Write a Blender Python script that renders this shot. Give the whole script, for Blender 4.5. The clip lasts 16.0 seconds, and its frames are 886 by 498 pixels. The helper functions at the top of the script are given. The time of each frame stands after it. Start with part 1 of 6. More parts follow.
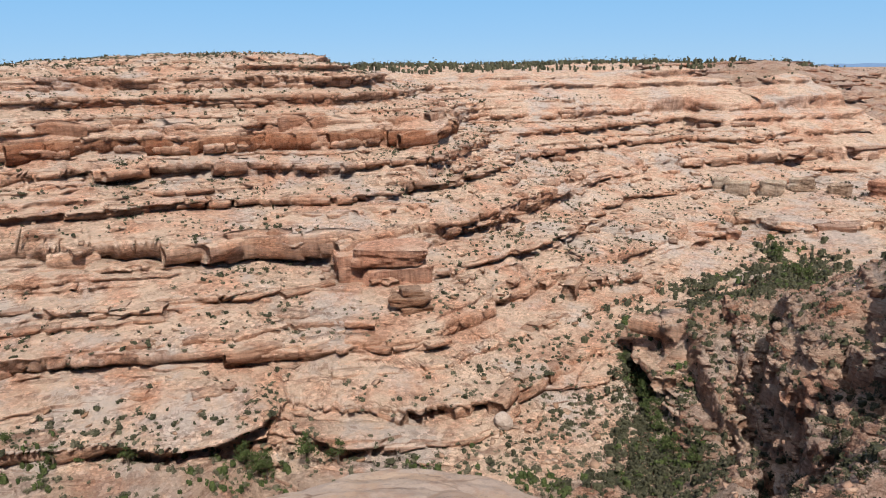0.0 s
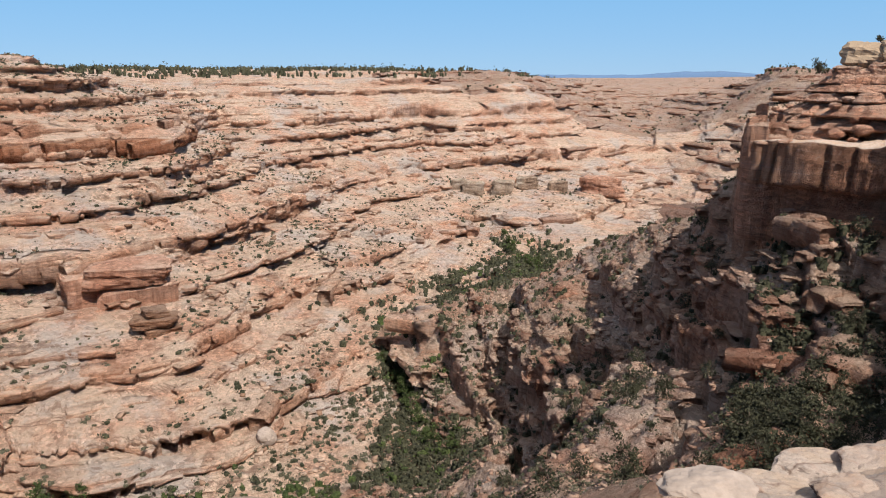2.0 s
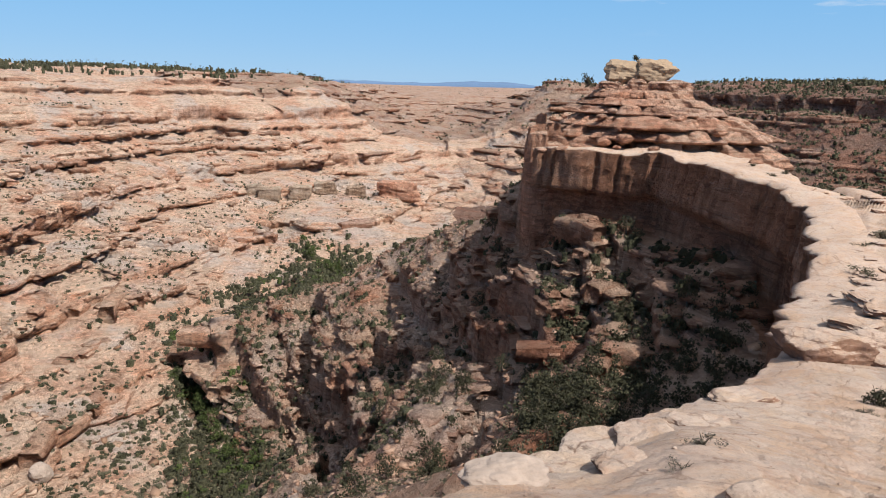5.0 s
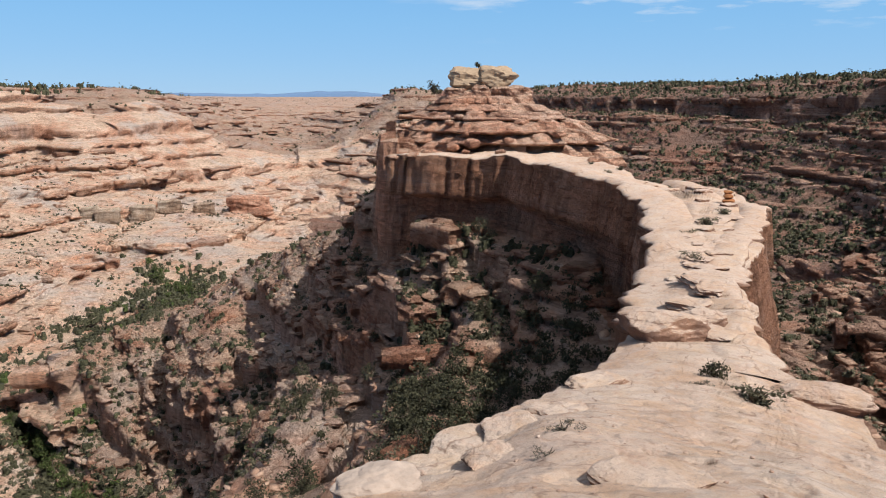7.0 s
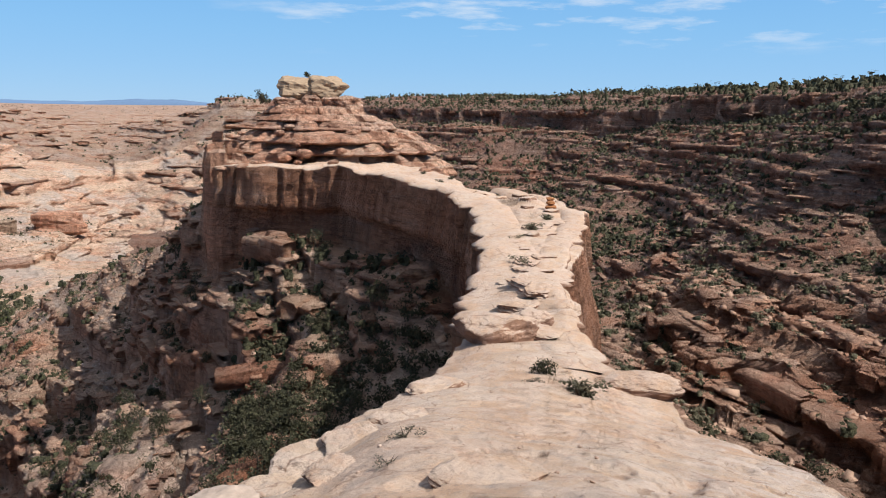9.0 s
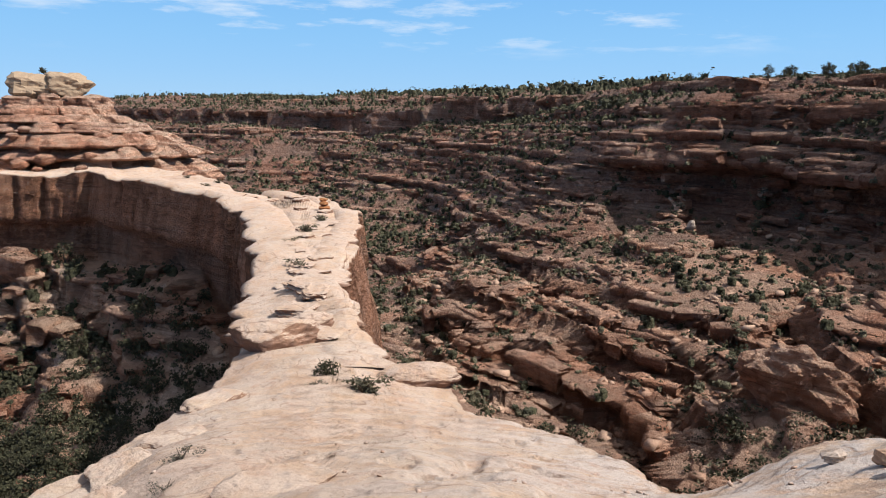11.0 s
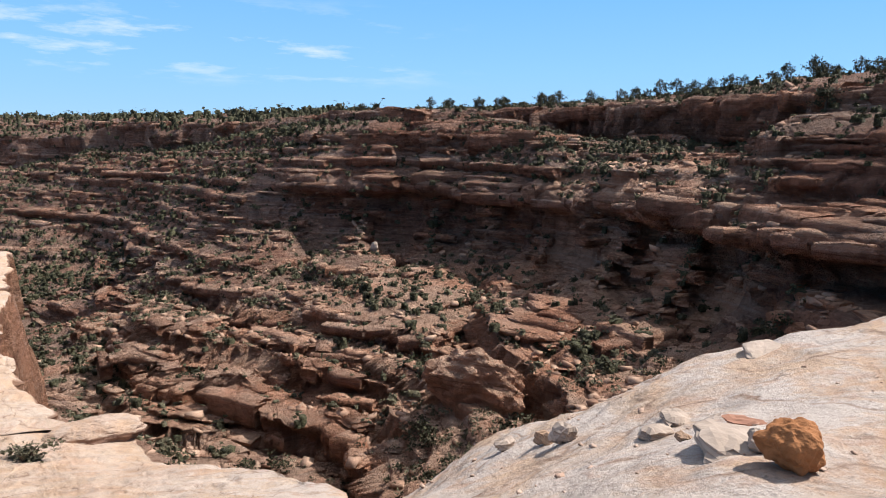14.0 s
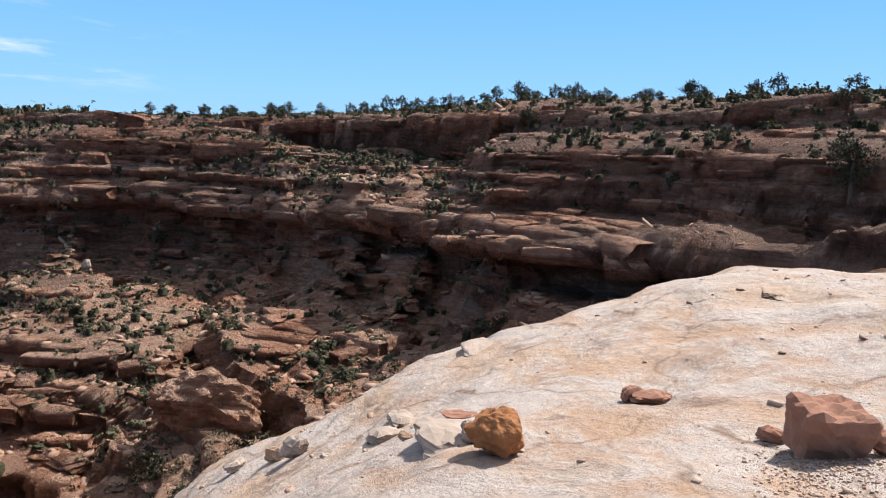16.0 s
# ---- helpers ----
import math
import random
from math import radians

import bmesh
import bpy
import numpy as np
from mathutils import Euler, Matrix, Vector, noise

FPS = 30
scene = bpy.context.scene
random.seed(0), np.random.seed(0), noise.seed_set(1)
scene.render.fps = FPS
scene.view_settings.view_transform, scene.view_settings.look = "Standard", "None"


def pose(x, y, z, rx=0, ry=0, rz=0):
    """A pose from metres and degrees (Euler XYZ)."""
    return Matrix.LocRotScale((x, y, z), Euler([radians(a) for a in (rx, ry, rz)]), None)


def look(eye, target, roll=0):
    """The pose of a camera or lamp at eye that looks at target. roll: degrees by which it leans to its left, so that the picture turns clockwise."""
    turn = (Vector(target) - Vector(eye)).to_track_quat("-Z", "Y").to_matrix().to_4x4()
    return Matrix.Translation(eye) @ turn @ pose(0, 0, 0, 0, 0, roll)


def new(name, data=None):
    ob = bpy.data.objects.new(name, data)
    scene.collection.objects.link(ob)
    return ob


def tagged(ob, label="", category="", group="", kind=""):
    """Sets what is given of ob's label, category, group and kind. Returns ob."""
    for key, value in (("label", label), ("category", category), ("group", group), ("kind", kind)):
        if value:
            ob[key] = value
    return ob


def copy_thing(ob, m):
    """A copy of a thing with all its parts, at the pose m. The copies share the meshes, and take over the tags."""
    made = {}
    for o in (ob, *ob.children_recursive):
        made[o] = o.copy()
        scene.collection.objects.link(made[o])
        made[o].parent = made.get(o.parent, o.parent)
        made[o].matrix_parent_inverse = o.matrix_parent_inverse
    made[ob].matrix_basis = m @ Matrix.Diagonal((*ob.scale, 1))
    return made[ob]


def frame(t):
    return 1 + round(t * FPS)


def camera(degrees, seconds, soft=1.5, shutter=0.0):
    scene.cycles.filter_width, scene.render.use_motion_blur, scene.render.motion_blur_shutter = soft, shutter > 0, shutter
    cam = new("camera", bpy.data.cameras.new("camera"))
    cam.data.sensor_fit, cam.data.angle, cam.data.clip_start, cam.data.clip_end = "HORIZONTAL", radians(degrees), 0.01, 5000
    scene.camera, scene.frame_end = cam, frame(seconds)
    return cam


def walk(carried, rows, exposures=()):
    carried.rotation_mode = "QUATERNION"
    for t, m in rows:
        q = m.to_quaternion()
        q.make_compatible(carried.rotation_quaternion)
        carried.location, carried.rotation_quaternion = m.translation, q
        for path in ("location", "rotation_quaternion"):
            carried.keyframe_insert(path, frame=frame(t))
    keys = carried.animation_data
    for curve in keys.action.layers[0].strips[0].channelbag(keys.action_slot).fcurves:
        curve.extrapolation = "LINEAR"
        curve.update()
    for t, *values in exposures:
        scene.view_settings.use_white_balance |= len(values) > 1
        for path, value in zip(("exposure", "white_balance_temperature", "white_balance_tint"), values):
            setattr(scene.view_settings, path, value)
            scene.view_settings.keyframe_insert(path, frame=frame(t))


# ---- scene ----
cam = camera(63.12, 16.0, soft=1.05)
PATH = [
    (0, 0.000, -0.000, 0.0, 76.44, 0.95, 0.01),
    (0.5, 0.001, -0.003, 0.0, 76.97, 0.79, -5.92),
    (1, 0.002, -0.005, 0.0, 76.86, 0.81, -10.61),
    (1.5, 0.003, -0.008, 0.0, 76.90, 0.62, -15.06),
    (2, 0.004, -0.010, 0.0, 76.74, 0.18, -19.82),
    (2.5, 0.005, -0.013, 0.0, 77.03, 0.26, -23.81),
    (3, 0.006, -0.015, 0.0, 77.38, 0.29, -26.13),
    (5.5, 0.010, -0.028, 0.0, 77.25, -1.09, -38.79),
    (6, 0.013, -0.035, 0.0, 77.30, 0.03, -42.24),
    (6.5, 0.015, -0.042, 0.0, 77.83, 0.05, -45.07),
    (7, 0.018, -0.049, 0.0, 78.18, -0.22, -47.37),
    (7.5, 0.021, -0.056, 0.0, 78.71, -0.45, -50.34),
    (8, 0.023, -0.063, 0.0, 79.20, -0.80, -53.80),
    (8.5, 0.026, -0.070, 0.0, 79.31, -0.76, -57.60),
    (9, 0.028, -0.078, 0.0, 79.11, -0.82, -60.45),
    (9.5, 0.031, -0.085, 0.0, 79.34, -1.11, -65.41),
    (10, 0.033, -0.092, 0.0, 79.43, -1.41, -70.52),
    (12.5, 0.046, -0.127, 0.0, 80.15, -1.53, -89.16),
    (13, 0.049, -0.134, 0.0, 81.03, -2.54, -93.29),
    (13.5, 0.051, -0.141, 0.0, 81.64, -1.08, -96.60),
    (14, 0.041, -0.162, 0.0, 81.89, -0.94, -103.04),
    (14.5, 0.031, -0.183, 0.0, 82.53, -1.31, -108.43),
    (15, 0.021, -0.205, 0.0, 83.17, -1.61, -114.58),
    (15.5, 0.011, -0.226, 0.0, 83.65, -1.97, -119.41),
    (16, 0.000, -0.247, 0.0, 83.33, -1.98, -123.93),
]
walk(cam, [(row[0], pose(*row[1:])) for row in PATH], [(0.0, 0.26), (3.0, 0.22), (9.0, 0.28), (12.5, 0.47), (16.0, 0.58)])

# ---- daylight: a high sun in the south, clear sky ----
SUN_BEARING, SUN_HEIGHT = 168.0, 52.0
world = bpy.data.worlds.new("desert_sky")
scene.world = world
world.use_nodes = True
wn, wl = world.node_tree.nodes, world.node_tree.links
wn.clear()
sky = wn.new("ShaderNodeTexSky")
sky.sky_type = "NISHITA"
sky.sun_disc = False
sky.sun_elevation, sky.sun_rotation = radians(SUN_HEIGHT), radians(SUN_BEARING)
sky.altitude, sky.air_density, sky.dust_density, sky.ozone_density = 1900, 1.0, 0.35, 3.0
back = wn.new("ShaderNodeBackground")
back.inputs["Strength"].default_value = 0.081


def sky_node(kind, *values, op=""):
    n = wn.new(kind)
    if op:
        n.operation = op
    for sock, v in zip(n.inputs, values):
        if isinstance(v, bpy.types.NodeSocket):
            wl.new(v, sock)
        elif v is not None:
            sock.default_value = v
    return n.outputs[0]


def tinted(a, fac, b_colour, mode):
    n = wn.new("ShaderNodeMix")
    n.data_type, n.blend_type = "RGBA", mode
    if isinstance(fac, float):
        n.inputs[0].default_value = fac
    else:
        wl.new(fac, n.inputs[0])
    wl.new(a, n.inputs[6])
    n.inputs[7].default_value = b_colour
    return n.outputs[2]


# clear blue that pales evenly to the horizon, with a few thin wisps of cirrus low in the east
way = wn.new("ShaderNodeTexCoord").outputs["Generated"]
up = wn.new("ShaderNodeSeparateXYZ")
wl.new(way, up.inputs[0])
pale_sky = wn.new("ShaderNodeValToRGB")
for el, (p, c) in zip([pale_sky.color_ramp.elements[0], pale_sky.color_ramp.elements[1], pale_sky.color_ramp.elements.new(0.05), pale_sky.color_ramp.elements.new(0.1), pale_sky.color_ramp.elements.new(0.22), pale_sky.color_ramp.elements.new(0.5)],
                      [(0.0, (0.35, 0.62, 0.94)), (1.0, (0.012, 0.035, 0.11)), (0.05, (0.3, 0.59, 0.95)), (0.1, (0.26, 0.57, 0.95)), (0.22, (0.17, 0.48, 0.93)), (0.5, (0.035, 0.1, 0.28))]):
    el.position, el.color = p, (*c, 1)
wl.new(up.outputs[2], pale_sky.inputs[0])
lift = sky_node("ShaderNodeVectorMath", pale_sky.outputs[0], None, None, 10.0, op="SCALE")
blend_sky = wn.new("ShaderNodeMix")
blend_sky.data_type, blend_sky.inputs[0].default_value = "RGBA", 0.85
wl.new(sky.outputs[0], blend_sky.inputs[6])
wl.new(lift, blend_sky.inputs[7])
blue = blend_sky.outputs[2]
wisp = wn.new("ShaderNodeTexNoise")
wisp.inputs["Scale"].default_value, wisp.inputs["Detail"].default_value, wisp.inputs["Roughness"].default_value = 1.0, 7.0, 0.6
wl.new(sky_node("ShaderNodeVectorMath", way, (7.0, 7.0, 42.0), op="MULTIPLY"), wisp.inputs["Vector"])
streaks = sky_node("ShaderNodeMapRange", wisp.outputs["Fac"], 0.53, 0.72, 0.0, 0.75)
low_band = sky_node("ShaderNodeMapRange", up.outputs[2], 0.19, 0.14, 0.0, 1.0)
high_band = sky_node("ShaderNodeMapRange", up.outputs[2], 0.07, 0.10, 0.0, 1.0)
dot = wn.new("ShaderNodeVectorMath")
dot.operation = "DOT_PRODUCT"
wl.new(way, dot.inputs[0])
dot.inputs[1].default_value = (math.sin(radians(74)), math.cos(radians(74)), 0.0)
side = sky_node("ShaderNodeMapRange", dot.outputs["Value"], 0.84, 0.94, 0.0, 1.0)
cloud = sky_node("ShaderNodeMath", sky_node("ShaderNodeMath", streaks, low_band, op="MULTIPLY"), sky_node("ShaderNodeMath", high_band, side, op="MULTIPLY"), op="MULTIPLY")
wl.new(tinted(blue, cloud, (8.5, 9.0, 9.6, 1), "MIX"), back.inputs["Color"])
wl.new(back.outputs[0], wn.new("ShaderNodeOutputWorld").inputs["Surface"])
sun_data = bpy.data.lights.new("sun", "SUN")
sun_data.energy, sun_data.angle, sun_data.color = 5.2, radians(0.53), (1.0, 0.955, 0.89)
sun = new("sun", sun_data)
b, h = radians(SUN_BEARING), radians(SUN_HEIGHT)
sun.matrix_world = look((60 * math.sin(b), 60 * math.cos(b), 80), (0, 0, 80 - 60 * math.tan(h)))


# ---- materials ----
class Shader:
    """Short-hand for one node material."""

    def __init__(self, name, rough=0.9, specular=0.15):
        self.mat = bpy.data.materials.new(name)
        self.mat.use_nodes = True
        self.tree = self.mat.node_tree
        self.bsdf = self.tree.nodes["Principled BSDF"]
        self.bsdf.inputs["Roughness"].default_value = rough
        self.bsdf.inputs["Specular IOR Level"].default_value = specular
        self.place = self.add("ShaderNodeNewGeometry").outputs["Position"]

    def add(self, kind, **values):
        n = self.tree.nodes.new(kind)
        for k, v in values.items():
            n.inputs[k.replace("_", " ")].default_value = v
        return n

    def join(self, a, b):
        self.tree.links.new(a, b)
        return self

    def stretch(self, sx, sy, sz):
        n = self.add("ShaderNodeVectorMath")
        n.operation = "MULTIPLY"
        n.inputs[1].default_value = (sx, sy, sz)
        self.join(self.place, n.inputs[0])
        return n.outputs[0]

    def noise(self, scale, detail=4.0, rough=0.55, at=None, distort=0.0):
        n = self.add("ShaderNodeTexNoise", Scale=scale, Detail=detail, Roughness=rough, Distortion=distort)
        self.join(at or self.place, n.inputs["Vector"])
        return n.outputs["Fac"]

    def ramp(self, value, *stops, smooth=False):
        n = self.add("ShaderNodeValToRGB")
        e = n.color_ramp.elements
        if smooth:
            n.color_ramp.interpolation = "EASE"
        while len(e) < len(stops):
            e.new(0.5)
        for el, (p, c) in zip(e, stops):
            el.position = p
            el.color = (*c, 1) if isinstance(c, tuple) else (c, c, c, 1)
        self.join(value, n.inputs[0])
        return n.outputs[0]

    def mix(self, fac, a, b, mode="MIX"):
        n = self.add("ShaderNodeMix")
        n.data_type, n.blend_type = "RGBA", mode
        for sock, v in ((n.inputs[0], fac), (n.inputs[6], a), (n.inputs[7], b)):
            if isinstance(v, (int, float)):
                sock.default_value = v if sock == n.inputs[0] else (v, v, v, 1)
            elif isinstance(v, tuple):
                sock.default_value = (*v, 1)
            else:
                self.join(v, sock)
        return n.outputs[2]

    def maths(self, op, a, b):
        n = self.add("ShaderNodeMath")
        n.operation = op
        for sock, v in zip(n.inputs, (a, b)):
            if isinstance(v, (int, float)):
                sock.default_value = v
            else:
                self.join(v, sock)
        return n.outputs[0]

    def upward(self):
        n = self.add("ShaderNodeSeparateXYZ")
        g = self.add("ShaderNodeNewGeometry")
        self.join(g.outputs["Normal"], n.inputs[0])
        return n.outputs[2]

    def height(self):
        n = self.add("ShaderNodeSeparateXYZ")
        self.join(self.place, n.inputs[0])
        return n.outputs[2]

    def finish(self, colour, *bumps):
        self.join(colour, self.bsdf.inputs["Base Color"])
        last = None
        for value, strength, distance in bumps:
            n = self.add("ShaderNodeBump", Strength=strength, Distance=distance)
            self.join(value, n.inputs["Height"])
            if last:
                self.join(last, n.inputs["Normal"])
            last = n.outputs[0]
        if last:
            self.join(last, self.bsdf.inputs["Normal"])
        return self.mat


def canyon_rock(name, light, mid, red, soil, stain=0.5, pieces=False, ash=0.0):
    """Bedded sandstone: bands of colour by height, red and varnished steep faces, rubble and soil on the flat."""
    s = Shader(name)
    wav = s.noise(0.012, 3)
    z = s.maths("ADD", s.height(), s.maths("MULTIPLY", wav, 9.0))
    beds = s.add("ShaderNodeTexNoise", Scale=0.33, Detail=4.0, Roughness=0.75)
    beds.noise_dimensions = "1D"
    s.join(z, beds.inputs["W"])
    thin = s.add("ShaderNodeTexNoise", Scale=1.9, Detail=3.0, Roughness=0.65)
    thin.noise_dimensions = "1D"
    s.join(z, thin.inputs["W"])
    pale = tuple(0.55 * c + 0.45 * 0.48 for c in light)
    colour = s.ramp(beds.outputs["Fac"], (0.3, red), (0.44, mid), (0.55, light), (0.64, pale), (0.74, mid))
    colour = s.mix(s.ramp(thin.outputs["Fac"], (0.38, 0.0), (0.62, 0.7)), colour, light)
    blotch = s.noise(0.045, 7, 0.66)
    colour = s.mix(s.ramp(blotch, (0.47, 0.0), (0.6, 0.8)), colour, red)
    ashy = tuple(0.35 * c + 0.65 * 0.43 for c in light)
    chalk = s.noise(0.03, 7, 0.68, s.stretch(1.1, 0.9, 1.0))
    colour = s.mix(s.ramp(chalk, (0.52, 0.0), (0.62, ash)), colour, ashy)
    # steep faces: redder, with dark streaks of varnish and upright joints
    steep = s.ramp(s.upward(), (0.3, 1.0), (0.62, 0.0))
    streak = s.noise(1.0, 6, 0.65, s.stretch(0.45, 0.45, 0.05))
    face = s.mix(0.45, colour, red)
    face = s.mix(s.ramp(streak, (0.45, 0.0), (0.64, stain)), face, tuple(0.4 * c for c in red))
    colour = s.mix(steep, colour, face)
    joint = s.noise(1.0, 4, 0.6, s.stretch(0.9, 0.9, 0.16), 0.6)
    # talus and soil on the flat
    grit = s.noise(1.1, 7, 0.75)
    flat = s.ramp(s.maths("ADD", s.upward(), s.maths("MULTIPLY", grit, 0.3)), (0.9, 0.0), (1.08, 0.85))
    earth = s.mix(s.ramp(s.noise(0.3, 6, 0.7), (0.38, 0.0), (0.62, 1.0)), soil, tuple(0.72 * c for c in soil))
    chips = s.add("ShaderNodeTexVoronoi", Scale=0.9)
    s.join(s.place, chips.inputs["Vector"])
    earth = s.mix(s.ramp(chips.outputs["Distance"], (0.18, 0.5), (0.32, 0.0)), earth, light)
    colour = s.mix(flat, colour, s.mix(s.ramp(chalk, (0.5, 0.0), (0.6, 0.8 * ash)), s.mix(s.ramp(blotch, (0.46, 0.0), (0.6, 0.6)), earth, red), ashy))
    # bedding seams, and crevice specks that paint the shadow between stones
    seam = s.noise(1.0, 6, 0.7, s.stretch(0.07, 0.07, 1.1), 0.9)
    colour = s.mix(s.ramp(seam, (0.37, 0.62), (0.45, 0.0)), colour, tuple(0.38 * c for c in red))
    fine = s.noise(1.3, 8, 0.78)
    colour = s.mix(s.ramp(fine, (0.33, 0.45), (0.45, 0.0)), colour, tuple(0.6 * c for c in mid))
    colour = s.mix(s.ramp(fine, (0.56, 0.0), (0.7, 0.5)), colour, pale)
    # angular fragments and thin-bedded plates, each of its own shade, parted by dark gaps
    warp = s.add("ShaderNodeVectorMath")
    warp.operation = "ADD"
    wob = s.add("ShaderNodeTexNoise", Scale=0.5, Detail=3.0)
    s.join(s.place, wob.inputs["Vector"]).join(wob.outputs["Color"], warp.inputs[0]).join(s.stretch(0.55, 0.5, 1.5), warp.inputs[1])
    shard, gap = s.add("ShaderNodeTexVoronoi", Scale=1.5), s.add("ShaderNodeTexVoronoi", Scale=1.5)
    gap.feature = "DISTANCE_TO_EDGE"
    s.join(warp.outputs[0], shard.inputs["Vector"]).join(warp.outputs[0], gap.inputs["Vector"])
    broken = s.ramp(s.noise(0.09, 5, 0.65), (0.4, 0.15), (0.58, 1.0))
    shade = s.ramp(shard.outputs["Color"], (0.15, (0.7, 0.66, 0.64)), (0.5, (1.03, 1.02, 1.01)), (0.85, (1.3, 1.29, 1.27)))
    colour = s.mix(broken, colour, s.mix(1.0, colour, shade, "MULTIPLY"))
    edges = s.ramp(gap.outputs["Distance"], (0.02, 0.0), (0.1, 1.0))
    colour = s.mix(s.maths("MULTIPLY", s.maths("SUBTRACT", 1.0, edges), s.maths("MULTIPLY", broken, 0.28)), colour, tuple(0.4 * c for c in mid))
    if pieces:
        info = s.add("ShaderNodeNewGeometry")
        both = s.maths("ADD", info.outputs["Random Per Island"], s.add("ShaderNodeObjectInfo").outputs["Random"])
        tint = s.ramp(s.maths("FRACT", both, 0.0), (0.0, (0.7, 0.62, 0.58)), (0.5, (0.95, 0.93, 0.92)), (1.0, (1.12, 1.1, 1.08)))
        colour = s.mix(1.0, colour, tint, "MULTIPLY")
    return s.finish(colour, (seam, 0.9, 1.6), (thin.outputs["Fac"], 0.7, 0.8), (joint, 0.7, 1.2), (grit, 1.0, 1.2), (shard.outputs["Color"], 0.6, 0.7), (edges, 0.6, 0.4), (fine, 0.9, 0.6))


def slickrock(name):
    """Pale pink wind-worn sandstone with thin cross-beds, bleached patches and grains of dark lichen."""
    s = Shader(name, 0.88, 0.2)
    big = s.noise(0.22, 7, 0.68)
    colour = s.ramp(big, (0.3, (0.45, 0.28, 0.18)), (0.47, (0.5, 0.338, 0.23)), (0.62, (0.51, 0.378, 0.275)))
    lam = s.noise(0.9, 8, 0.72, s.stretch(1.0, 0.7, 2.6), 1.0)
    lam_dark = s.ramp(lam, (0.36, 0.3), (0.46, 0.0))
    colour = s.mix(lam_dark, colour, (0.368, 0.241, 0.18))
    pale = s.noise(0.75, 9, 0.7, None, 0.5)
    bleached = s.add("ShaderNodeMapRange")
    for k, v in enumerate((None, 4.0, -3.0, 0.4, 1.0)):
        if v is not None:
            bleached.inputs[k].default_value = v
    split = s.add("ShaderNodeSeparateXYZ")
    s.join(s.place, split.inputs[0]).join(split.outputs[1], bleached.inputs[0])
    colour = s.mix(s.maths("MULTIPLY", s.ramp(pale, (0.41, 0.0), (0.54, 1.0)), bleached.outputs[0]), colour, (0.525, 0.455, 0.412))
    rusty = s.noise(1.6, 8, 0.72, s.stretch(1.3, 0.8, 1.0), 0.8)
    colour = s.mix(s.ramp(rusty, (0.53, 0.0), (0.64, 0.6)), colour, (0.4, 0.241, 0.167))
    ashen = s.noise(2.4, 8, 0.75, s.stretch(0.7, 1.2, 1.0))
    colour = s.mix(s.ramp(ashen, (0.54, 0.0), (0.63, 0.5)), colour, (0.34, 0.285, 0.245))
    lichen = s.noise(9.0, 6, 0.8)
    colour = s.mix(s.ramp(lichen, (0.55, 0.0), (0.64, 0.7)), colour, (0.24, 0.193, 0.167))
    # steep faces: dark streaks over a colour lowered to deepen their shade
    steep = s.ramp(s.upward(), (0.42, 0.95), (0.72, 0.0))
    streak = s.noise(1.0, 5, 0.6, s.stretch(0.64, 0.643, 0.0585))
    face = s.mix(s.ramp(streak, (0.35, 0.1), (0.62, 0.95)), (0.336, 0.177, 0.108), (0.112, 0.0603, 0.046))
    colour = s.mix(steep, colour, face)
    crack = s.add("ShaderNodeTexVoronoi", Scale=0.42)
    crack.feature = "DISTANCE_TO_EDGE"
    warp = s.add("ShaderNodeVectorMath")
    warp.operation = "ADD"
    wob = s.add("ShaderNodeTexNoise", Scale=1.3, Detail=4.0)
    s.join(s.place, wob.inputs["Vector"]).join(wob.outputs["Color"], warp.inputs[0]).join(s.stretch(1.0, 1.0, 2.0), warp.inputs[1]).join(warp.outputs[0], crack.inputs["Vector"])
    gap = s.ramp(s.maths("ADD", crack.outputs["Distance"], s.maths("MULTIPLY", s.noise(2.0, 4), 0.09)), (0.035, 0.0), (0.062, 1.0))
    colour = s.mix(gap, (0.24, 0.153, 0.108), colour)
    grain = s.noise(45.0, 4, 0.8)
    colour = s.mix(s.ramp(grain, (0.35, 0.4), (0.6, 0.0)), colour, (0.336, 0.241, 0.192))
    return s.finish(colour, (gap, 0.3, 0.05), (lam, 0.8, 0.16), (pale, 0.7, 0.25), (rusty, 0.6, 0.1), (lichen, 0.6, 0.05), (grain, 0.4, 0.012))


def foliage(name, dark, bright):
    s = Shader(name, 0.75, 0.2)
    info = s.add("ShaderNodeNewGeometry")
    colour = s.ramp(info.outputs["Random Per Island"], (0.0, dark), (1.0, bright))
    colour = s.mix(s.ramp(s.noise(0.25, 3), (0.4, 0.0), (0.65, 0.6)), colour, tuple(0.7 * a + 0.3 * b for a, b in zip(dark, (0.16, 0.13, 0.07))))
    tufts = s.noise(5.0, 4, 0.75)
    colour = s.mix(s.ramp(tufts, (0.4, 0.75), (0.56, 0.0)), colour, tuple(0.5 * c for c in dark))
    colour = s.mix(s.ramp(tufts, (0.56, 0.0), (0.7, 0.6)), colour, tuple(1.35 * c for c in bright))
    return s.finish(colour, (tufts, 1.0, 0.5))


def mixed_stone(name, dark, bright):
    """Loose blocks, each of its own shade, with fine grain."""
    s = Shader(name)
    colour = s.ramp(s.add("ShaderNodeNewGeometry").outputs["Random Per Island"], (0.0, dark), (1.0, bright))
    grain = s.noise(6.0, 5, 0.7)
    return s.finish(s.mix(s.ramp(grain, (0.38, 0.45), (0.58, 0.0)), colour, tuple(0.6 * c for c in dark)), (grain, 0.6, 0.08))


